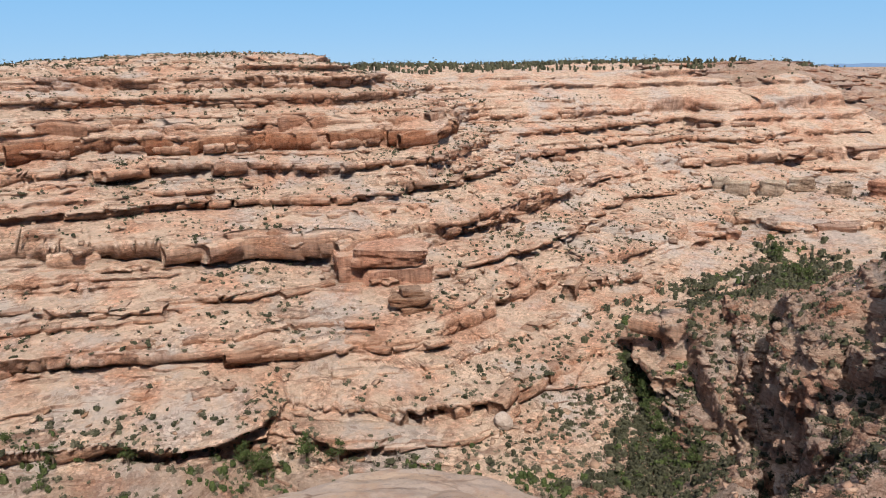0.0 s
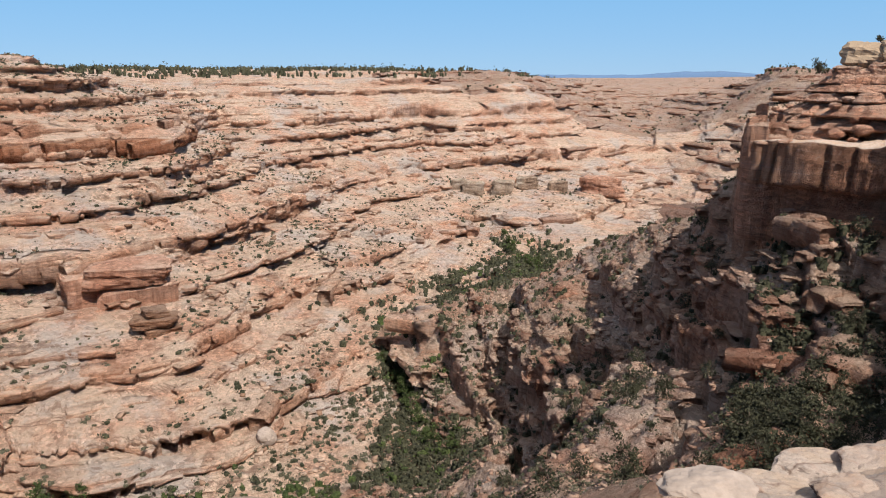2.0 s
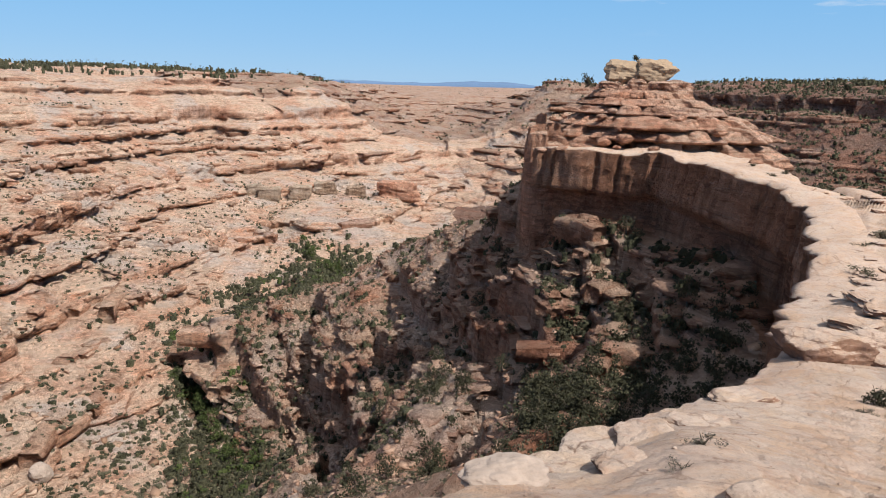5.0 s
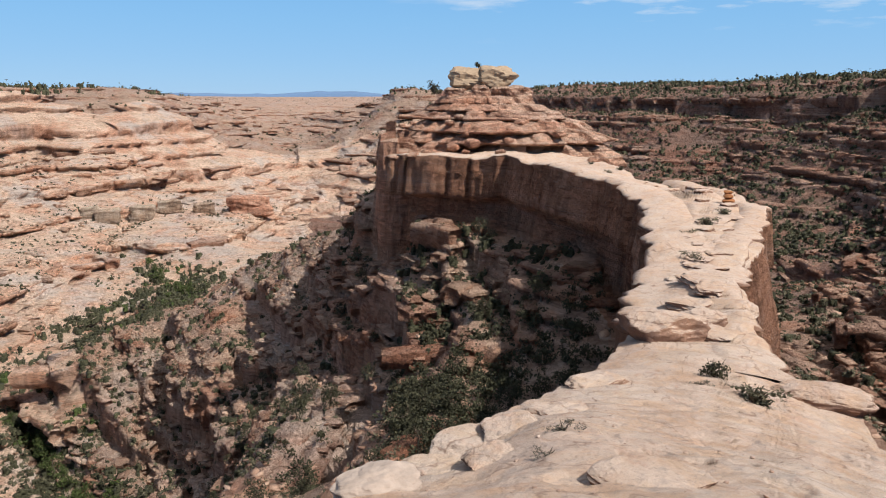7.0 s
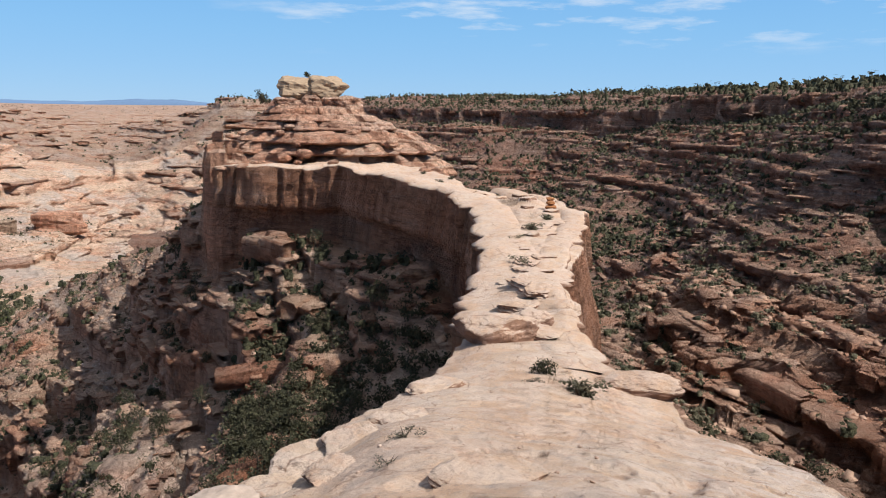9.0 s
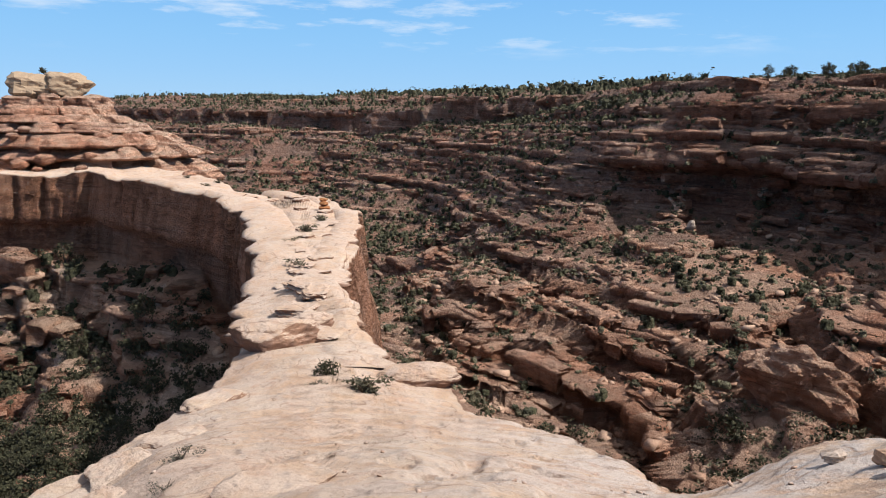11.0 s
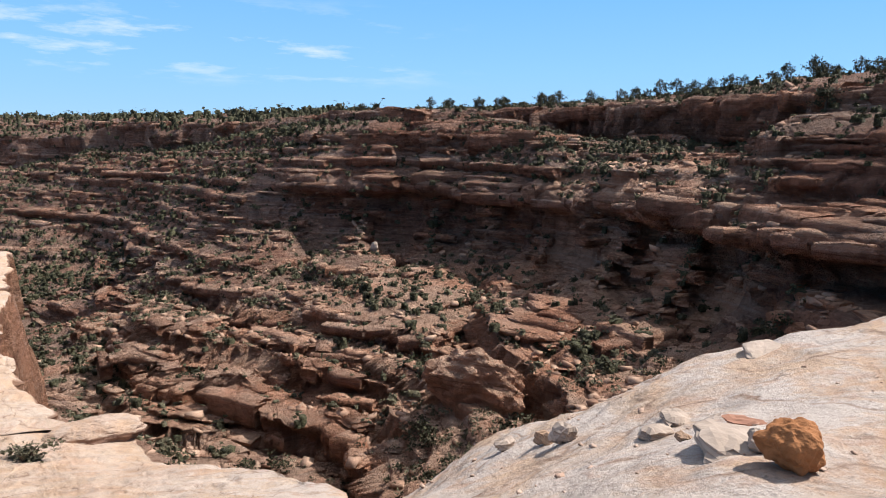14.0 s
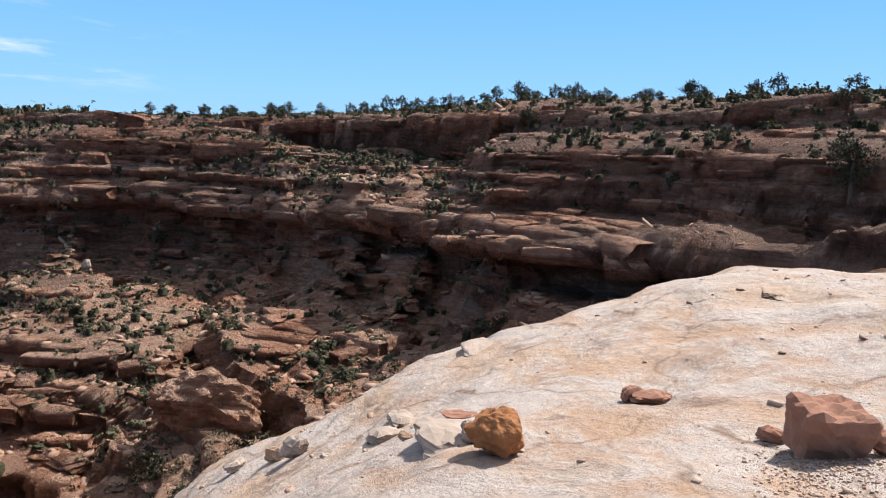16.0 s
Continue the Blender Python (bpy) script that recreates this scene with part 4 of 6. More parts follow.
    sheet("canyon_downstream", verts, quads[far], FAR_ROCK, "far canyon of banded pink sandstone under a hazy sky", "canyon")
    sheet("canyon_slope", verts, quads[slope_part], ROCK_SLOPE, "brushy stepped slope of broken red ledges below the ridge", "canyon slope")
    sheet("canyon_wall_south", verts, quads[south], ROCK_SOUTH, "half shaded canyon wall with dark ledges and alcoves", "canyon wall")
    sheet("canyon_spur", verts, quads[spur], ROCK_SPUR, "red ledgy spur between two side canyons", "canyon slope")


lay_ground()


def at(bearing, dist, z=0.0):
    return Vector((dist * math.sin(radians(bearing)), dist * math.cos(radians(bearing)), z))


def part(name, mesh_data, material, parent, label=""):
    """One mesh as a part of a thing."""
    if isinstance(mesh_data, bmesh.types.BMesh):
        me = bpy.data.meshes.new(name)
        mesh_data.to_mesh(me)
        mesh_data.free()
    else:
        me = mesh_data
    if not me.materials:
        me.materials.append(material)
    ob = new(name, me)
    ob.parent = parent
    return tagged(ob, label) if label else ob


def polar(x, y):
    return np.arctan2(x, y), np.hypot(x, y)


def raw_mesh(name, verts, quads, material):
    me = bpy.data.meshes.new(name)
    n = len(quads)
    k = quads.shape[1]
    me.vertices.add(len(verts))
    me.vertices.foreach_set("co", np.asarray(verts, np.float32).ravel())
    me.loops.add(k * n)
    me.loops.foreach_set("vertex_index", quads.astype(np.int32).ravel())
    me.polygons.add(n)
    me.polygons.foreach_set("loop_start", np.arange(0, k * n, k, dtype=np.int32))
    me.update(calc_edges=True)
    me.materials.append(material)
    return me


def tier(centre, half_wide, half_deep, low, high, bearing, seed, cracks=9, lean=0.25, rings=12, around=220):
    """A thick bed of rock parted by upright joints into blocks that stand out and up unevenly, worn round at the top, drawn in at the foot."""
    r = random.Random(seed)
    joints, a = [], r.uniform(0, 0.3)
    while a < 2 * math.pi:
        joints.append((a, r.uniform(-0.09, 0.06), r.uniform(-0.22, 0.16), r.uniform(0.03, 0.1)))
        a += 2 * math.pi / (1.6 * cracks) * r.uniform(0.4, 1.7)
    bm = bmesh.new()
    turn = radians(-bearing)
    previous = None
    levels = [i / (rings - 1) for i in range(rings)] + [1.0, 1.0]
    for li, q in enumerate(levels):
        z = low + (high - low) * q
        bulge = 1 - 0.5 * lean * q - 0.08 * (1 - min(1, q / 0.2)) ** 2 - 0.09 * max(0, (q - 0.75) / 0.25) ** 2.5
        draw = 1.0 if li < rings else (0.62, 0.15)[li - rings]
        ring = []
        for k in range(around):
            a = 2 * math.pi * k / around
            i = max([n for n, j in enumerate(joints) if j[0] <= a] or [len(joints) - 1])
            gap = min((a - joints[i][0]) % (2 * math.pi), (joints[(i + 1) % len(joints)][0] - a) % (2 * math.pi))
            cut = joints[i][3] * math.exp(-(gap / 0.022) ** 2)
            p = Vector((math.cos(a) * 2.2, math.sin(a) * 2.2, z * 0.13 + seed))
            uneven = 0.12 * noise.noise(p) + 0.05 * noise.noise(p * 2.7) + 0.03 * noise.noise(Vector((p.x * 5, p.y * 5, z * 0.9)))
            seam = 0.03 * max(0, noise.noise(Vector((i * 3.7 + seed, z * 1.1, 0))))
            f = (bulge + joints[i][1] - seam + uneven - cut * (0.4 + 0.6 * q)) * draw
            v = Vector((half_wide * math.cos(a) * f, half_deep * math.sin(a) * f))
            v.rotate(Matrix.Rotation(turn, 2))
            up = joints[i][2] * (high - low) * 0.7 + (0.35 if li >= rings else 0) * (1 + noise.noise(Vector((v.x * 0.3, v.y * 0.3, seed))))
            ring.append(bm.verts.new((centre.x + v.x, centre.y + v.y, z + up * min(1, q * q))))
        if previous:
            for k in range(around):
                bm.faces.new((previous[k], previous[(k + 1) % around], ring[(k + 1) % around], ring[k]))
        previous = ring
    bm.faces.new(previous)
    return bm


def boulder(size, seed, detail=3, blocky=0.5, rough=0.14, faces=7, flat=0.0):
    """A worn rock: a ball cut by some flat joint faces, its edges rounded and its skin uneven."""
    r = random.Random(seed)
    bm = bmesh.new()
    bmesh.ops.create_icosphere(bm, subdivisions=detail, radius=1)
    cuts = []
    for _ in range(faces):
        n = Vector((r.gauss(0, 1), r.gauss(0, 1), r.gauss(0, 0.8))).normalized()
        cuts.append((n, r.uniform(0.55, 0.85)))
    if flat:
        cuts += [(Vector((0.08, 0.05, 1)).normalized(), flat), (Vector((0, 0, -1)), flat)]
    for v in bm.verts:
        p = v.co.normalized()
        d = 1.0
        for n, c in cuts:
            t = p.dot(n)
            if t > 0.05:
                d = min(d, c / t)
        d = 1 + (d - 1) * blocky
        d *= 1 + rough * noise.noise(p * 1.7 + Vector((seed, 0, 0))) + 0.5 * rough * noise.noise(p * 4.5 + Vector((0, seed, 0)))
        if detail > 3:
            d *= 1 + 0.14 * rough * noise.noise(p * 13)
        v.co = Vector((p.x * size[0], p.y * size[1], p.z * size[2])) * d
    return bm


def chunk(size, seed, edge=0.09, rough=0.05, cuts=5, skew=0.16):
    """An angular block parted along joints: a skewed box with worn edges and a broken skin."""
    r = random.Random(seed)
    bm = bmesh.new()
    bmesh.ops.create_cube(bm, size=1)
    for v in bm.verts:
        v.co = Vector([q * r.uniform(1 - 1.6 * skew, 1 + skew * 0.5) for q in v.co]) + Vector((r.uniform(-skew, skew) * 0.5, r.uniform(-skew, skew) * 0.5, 0))
    bmesh.ops.bevel(bm, geom=bm.edges[:], offset=edge, segments=1, affect="EDGES")
    bmesh.ops.subdivide_edges(bm, edges=[e for e in bm.edges if e.calc_length() > 0.3], cuts=cuts, use_grid_fill=True)
    bm.normal_update()
    push = [(v, v.normal * rough * (noise.noise(v.co * 2.3 + Vector((seed, 0, 0))) + 0.6 * noise.noise(v.co * 6 + Vector((0, seed, 0))) + 0.35 * noise.noise(v.co * 15))) for v in bm.verts]
    for v, p in push:
        v.co = v.co + p
    for v in bm.verts:
        v.co = Vector((v.co.x * size[0], v.co.y * size[1], v.co.z * size[2]))
    return bm


def stone(name, place, size, turn, material, label, seed, category="rock", sink=0.15, kind="", **shape):
    if shape.pop("angular", False):
        bm = chunk(size, seed, **shape)
    else:
        bm = boulder((size[0] / 2, size[1] / 2, size[2] / 2), seed, **shape)
    low = min(v.co.z for v in bm.verts)
    bmesh.ops.translate(bm, verts=bm.verts, vec=(0, 0, -low - sink * size[2]))
    me = bpy.data.meshes.new(name)
    bm.to_mesh(me)
    bm.free()
    me.materials.append(material)
    ob = new(name, me)
    ob.matrix_basis = pose(*place, 0, 0, turn)
    return tagged(ob, label, category, kind=kind)


def cliff_band(name, marks, face_high, proud, drawn_in, seed, label):
    """The hard top bed along a brink: its pale top, a sheer face in panels parted by upright cracks, and the recess that it stands over."""
    r = random.Random(seed)
    line = catmull(marks, 40)
    along = np.concatenate([[0], np.cumsum(np.hypot(*np.diff(line, axis=0).T))])
    n = int(along[-1] / 0.42)
    t = np.linspace(0, along[-1], n)
    px, py = np.interp(t, along, line[:, 0]), np.interp(t, along, line[:, 1])
    ex, ey = np.gradient(px), np.gradient(py)
    size = np.hypot(ex, ey)
    ox, oy = -ey / size, ex / size
    joints, m = [], 0.0
    while m < along[-1]:
        joints.append((m, r.uniform(-0.6, 0.5), r.uniform(0.5, 1.7)))
        m += r.uniform(2.2, 9.0)
    starts = np.array([j[0] for j in joints])
    k = np.searchsorted(starts, t, side="right") - 1
    gap = np.minimum(t - starts[k], np.append(starts[1:], 1e9)[k] - t)
    panel = np.array([j[1] for j in joints])[k] - np.array([j[2] for j in joints])[k] * np.exp(-(gap / 0.38) ** 2)
    grow = np.interp(np.hypot(px, py), [30, 60, 110], [0.4, 0.75, 1.0])
    high = grow * face_high
    ragged = 0.5 * bumps2(px, py, 2.6, seed + 5) + 0.5 * bumps2(px, py, 1.0, seed + 6)
    crest = ridge_height(*polar(px - 1.0 * ox, py - 1.0 * oy))
    shape = [(-4.6, -0.5), (-3.6, 0.02), (-2.4, 0.06), (-1.2, 0.06), (-0.2, 0.0), (0.55, -0.1), (0.95, -0.3), (1.05, -0.12), (1.2, -0.24), (1.45, -0.36), (1.6, -0.5), (1.85, -0.62), (2.0, -0.76), (2.2, -0.9), (2.15, -0.98), (1.7, -1.03),
             (-0.6, -1.1), (-1.6, -1.25), (-2.2, -1.6), (-2.4, -2.2), (-2.2, -3.0), (-1.6, -4.2)]
    rows = []
    for i, (out, down) in enumerate(shape):
        if i < 7:
            push = np.where(out > 0, out * proud, out * drawn_in / 3.4) + (0.7 * panel + 0.6 * ragged) * max(0, out)
            z = (ridge_height(*polar(px + ox * push, py + oy * push)) if i < 5 else crest) + down
        else:
            z = crest + down * high - 0.45
            wavy = 0.3 * bumps3(px / 2.2, py / 2.2, z / 12, seed) + 0.25 * bumps3(px / 7, py / 7, z / 1.4, seed + 1) + 0.2 * bumps3(px / 0.9, py / 0.9, z / 5, seed + 2)
            deep = min(1.0, max(0.3, out + 0.6))
            push = (out * proud if out > 0 else out * drawn_in / 3.4) * grow + deep * (panel + wavy) * grow + (0.6 * ragged if i < 9 else 0)
        rows.append(np.stack([px + ox * push, py + oy * push, z], -1))
    v = np.stack(rows, 1).reshape(-1, 3)
    ids = np.arange(n * len(shape)).reshape(n, len(shape))
    q = np.stack([ids[:-1, :-1], ids[:-1, 1:], ids[1:, 1:], ids[1:, :-1]], -1).reshape(-1, 4)[:, ::-1]
    me = raw_mesh(name, v, q, RIDGE_CLIFF)
    me.materials.append(SLICKROCK)
    me.polygons.foreach_set("material_index", np.tile((np.arange(len(shape) - 1) < 6).astype(np.int32), n - 1))
    return tagged(new(name, me), label, "cliff", kind="structure")


def build_butte():
    base = new("rock_butte")
    base.location = at(51.5, 147, -11)
    bpy.context.view_layer.update()
    home = Matrix.Translation(-base.location)

    def put(name, bm, material, label=""):
        bmesh.ops.transform(bm, matrix=home, verts=bm.verts)
        return part(name, bm, material, base, label)

    steps = [(24, 19, -13, -8.2, 52.6, 3), (22, 17.6, -8.4, -6.0, 52.3, 8), (18.5, 15.8, -6.4, -3.9, 51.7, 12), (15.6, 13.6, -4.1, -2.2, 51.2, 15),
             (13, 11.6, -2.5, -1.0, 50.8, 18), (10.2, 9.6, -1.2, 0.3, 50.5, 21), (7.4, 6.6, -0.1, 1.4, 50.2, 25)]
    for k, (w, d, lo, hi, b2, seed) in enumerate(steps):
        put("bed", tier(at(b2, 147 + 0.15 * k), w, d, lo, hi, 52, seed, 18 - k, 0.42 - 0.03 * k), BUTTE_ROCK, "broad cracked bed of pink sandstone" if k == 0 else "")
    put("pillar", tier(at(43.8, 135.5), 4.4, 4.4, -27, -6.6, 43, 31, 6, 0.2), BUTTE_ROCK, "free-standing pillar parted from the cliff by a crack")

    def lump(name, bearing, dist, z, size, turn, material, seed, label="", **shape):
        bm = chunk(size, seed, 0.13, 0.12, 5, 0.2) if shape.pop("angular", False) else boulder([s / 2 for s in size], seed, **shape)
        p = at(bearing, dist, z + size[2] / 2)
        bmesh.ops.transform(bm, matrix=pose(*p, 0, 0, turn), verts=bm.verts)
        put(name, bm, material, label)

    lump("block", 52.4, 144.5, -0.9, (8.4, 6, 3.2), -50, BUTTE_ROCK, 5, "split pink sandstone block", angular=True)
    lump("block", 50.3, 144, -0.8, (3.4, 4, 3.2), -48, BUTTE_ROCK, 6, angular=True)
    lump("block", 48.5, 145, -0.6, (5.5, 5, 2.6), -40, BUTTE_ROCK, 7, angular=True)
    lump("cap_boulder", 49.2, 147.5, 1.2, (8.0, 7.4, 5.0), -49, CAP_ROCK, 45, "buff flat-topped cap boulder, wider above", angular=True)
    lump("cap_boulder", 51.5, 147, 1.0, (10.2, 8.2, 5.6), -52, CAP_ROCK, 43, "buff rounded cap boulder with a vertical crack", detail=5, blocky=1.0, rough=0.16, faces=10, flat=0.85)
    r = random.Random(9)
    for _ in range(26):
        b2, d = r.gauss(51.5, 3.6), r.uniform(128, 138)
        w = r.uniform(1.2, 3.6)
        drop = abs(b2 - 50.8)
        lump("block", b2, d, -9.9 + (d - 128) * 0.75 - drop * 0.25, (w, w * 0.9, w * 0.55), r.uniform(0, 180), BUTTE_ROCK, r.randint(50, 999), detail=3, blocky=0.6)
    tagged(base, "tiered pink sandstone butte crowned by two buff boulders", "butte")


build_butte()


cliff_band("cliff_band", [(p[0], p[1]) for p in LEFT_EDGE[14:]], 6.6, 0.8, 3.4, 501, "red-brown jointed cliff under the neck, standing over a shaded recess")
cliff_band("cliff_band", [(p[0], p[1]) for p in RIGHT_EDGE[1:8]], 7.0, 0.6, 2.0, 502, "sunlit pink cliff on the neck's southern side")


# ---- plants ----
def leaf_cloud(count, size, leaf, seed, lumps=5, height=0.7):
    """Small leaf-sprig quads gathered in uneven lumps: vertices and quads as arrays."""
    r = np.random.RandomState(seed)
    lump = r.normal(0, 1, (lumps, 3)) * (0.25, 0.25, 0.14) + (0, 0, height * 0.5)
    c = lump[r.randint(0, lumps, count)]
    d = r.normal(0, 1, (count, 3))
    d /= np.linalg.norm(d, axis=1)[:, None]
    c = c + d * (0.05 + 0.27 * r.rand(count, 1)) * (1, 1, 0.8 * height / 0.7)
    c[:, 2] = np.abs(c[:, 2])
    u = r.normal(0, 1, (count, 3)) + 0.6 * d
    u /= np.linalg.norm(u, axis=1)[:, None]
    v = np.cross(u, r.normal(0, 1, (count, 3)))
    v /= np.linalg.norm(v, axis=1)[:, None]
    l = leaf * (0.6 + 0.8 * r.rand(count, 1))
    q = np.stack([c - u * l, c + v * l * 0.7, c + u * l, c - v * l * 0.7], 1)
    return (q * size).reshape(-1, 3), np.arange(4 * count).reshape(-1, 4)


def strewn(name, kinds, places, sizes, material, label, category, tall=1.0, tip=0.0, seed=0):
    """Uncountable small things as one object. kinds: (up to this distance, shapes); each place takes one of the shapes, turned and sized."""
    r = np.random.RandomState(seed)
    verts, quads, first = [], [], 0
    dist = np.hypot(places[:, 0], places[:, 1])
    nearest = 0.0
    for limit, shapes in kinds:
        pick = np.where((dist >= nearest) & (dist < limit), r.randint(0, len(shapes), len(places)), -1)
        nearest = limit
        for s, (sv, sq) in enumerate(shapes):
            m = pick == s
            n = int(m.sum())
            if not n:
                continue
            a = r.rand(n) * 2 * np.pi
            ca, sa = np.cos(a), np.sin(a)
            rot = np.zeros((n, 3, 3))
            rot[:, 0, 0], rot[:, 0, 1], rot[:, 1, 0], rot[:, 1, 1], rot[:, 2, 2] = ca, -sa, sa, ca, tall
            if tip:
                e = r.normal(0, tip, (n, 2))
                rot[:, 2, 0], rot[:, 2, 1] = e[:, 0], e[:, 1]
            v = np.einsum("nij,kj->nki", rot, sv) * sizes[m][:, None, None] + places[m][:, None, :]
            q = sq[None] + (np.arange(n) * len(sv))[:, None, None] + first
            first += n * len(sv)
            verts.append(v.reshape(-1, 3))
            quads.append(q.reshape(-1, sq.shape[1]))
    return tagged(new(name, raw_mesh(name, np.concatenate(verts), np.concatenate(quads), material)), label, category, kind="stuff")


def creek_line(count, r, first, last, wide):
    """Places along a stretch of the creek, scattered to both sides."""
    p = np.array([(q[1] * math.sin(radians(q[0])), q[1] * math.cos(radians(q[0]))) for q in CREEK[first:last + 1]])
    along = np.concatenate([[0], np.cumsum(np.hypot(*np.diff(p, axis=0).T))])
    s = r.uniform(0, along[-1], count)
    x, y = np.interp(s, along, p[:, 0]) + r.normal(0, wide, count), np.interp(s, along, p[:, 1]) + r.normal(0, wide, count)
    return np.arctan2(x, y), np.hypot(x, y)


def spots(count, bearings, dists, seed, keep=None, clump=None, off_ridge=True, faces=0.0, even=1.2, band=None):
    """Random places on the ground, evenly spread, off the cliff faces."""
    r = np.random.RandomState(seed)
    az = np.radians(r.uniform(*bearings, count))
    d = r.uniform(dists[0] ** even, dists[1] ** even, count) ** (1 / even)
    if band:
        az, d = creek_line(count, r, *band)
    z, edge = ground_height(az, d)
    x, y, z2, cliff = surface(az, d, z, edge)
    ok = ~cliff | (r.rand(count) < faces)
    if off_ridge:
        ok &= (edge < -4) | (d > 230)
    if clump:
        ok &= bumps2(x, y, clump[0], 301 + seed) + 0.5 * bumps2(x, y, clump[0] * 0.3, 302) > clump[1]
    if keep is not None:
        ok &= keep(np.degrees(az), d, z)
    return np.stack([x, y, z2 - 0.05], -1)[ok]


def creek_at(deg):
    return np.interp(deg, [p[0] for p in CREEK], [p[1] for p in CREEK])


def past_creek(a, d, z):
    return d > creek_at(a) + 5


def before_creek(a, d, z):
    return d < creek_at(a) - 6


def sizes_for(places, low, high, seed, small=1.5):
    return low + (high - low) * np.random.RandomState(seed).rand(len(places)) ** small


def dome(centre, radius, high, sides, r):
    """One uneven lump of a bush: rings of quads, closed above."""
    rings = ((0.9, 0.0), (0.75, 0.8))
    v = [(centre[0] + radius * f * r.uniform(0.75, 1.25) * math.cos(2 * math.pi * (k + 0.5 * i) / sides),
          centre[1] + radius * f * r.uniform(0.75, 1.25) * math.sin(2 * math.pi * (k + 0.5 * i) / sides),
          centre[2] + high * q * r.uniform(0.85, 1.15)) for i, (f, q) in enumerate(rings) for k in range(sides)]
    q = [(i * sides + k, i * sides + (k + 1) % sides, (i + 1) * sides + (k + 1) % sides, (i + 1) * sides + k) for k in range(sides) for i in (0,)]
    q += [(sides, sides + 1, sides + 2, sides + 3)]
    return np.array(v), np.array(q)


def clump(lumps, sides, sprigs, leaf, seed, height):
    """A dense bush: a few uneven lumps grown together, ragged with sprigs."""
    r = random.Random(seed)
    verts, quads, first = [], [], 0
    for k in range(lumps):
        a, f = r.uniform(0, 2 * math.pi), 0.0 if k == 0 else r.uniform(0.2, 0.42)
        v, q = dome((f * math.cos(a), f * math.sin(a), 0.0 if k < 2 else 0.25 * height), r.uniform(0.24, 0.4), height * r.uniform(0.5, 0.8), sides, r)
        verts.append(v)
        quads.append(q + first)
        first += len(v)
    v, q = leaf_cloud(sprigs, 1.0, leaf, seed, 5, height)
    return np.concatenate(verts + [v]), np.concatenate(quads + [q + first])


def kinds(near, far, leaf, lumps, height, first):
    return [(95, [leaf_cloud(near, 1.0, leaf, first + s, lumps, height) for s in range(6)]),
            (260, [clump(2, 4, 13, leaf * 1.4, first + 10 + s, height) for s in range(8)]),
            (9999, [clump(far, 4, 7, leaf * 1.7, first + 20 + s, height) for s in range(8)])]


SHRUBS = kinds(38, 1, 0.105, 6, 0.7, 0)
TREES = kinds(90, 2, 0.085, 10, 1.0, 40)
WOODS = [(9999, [clump(1, 4, 4, 0.2, 90 + s, 0.8) for s in range(8)])]


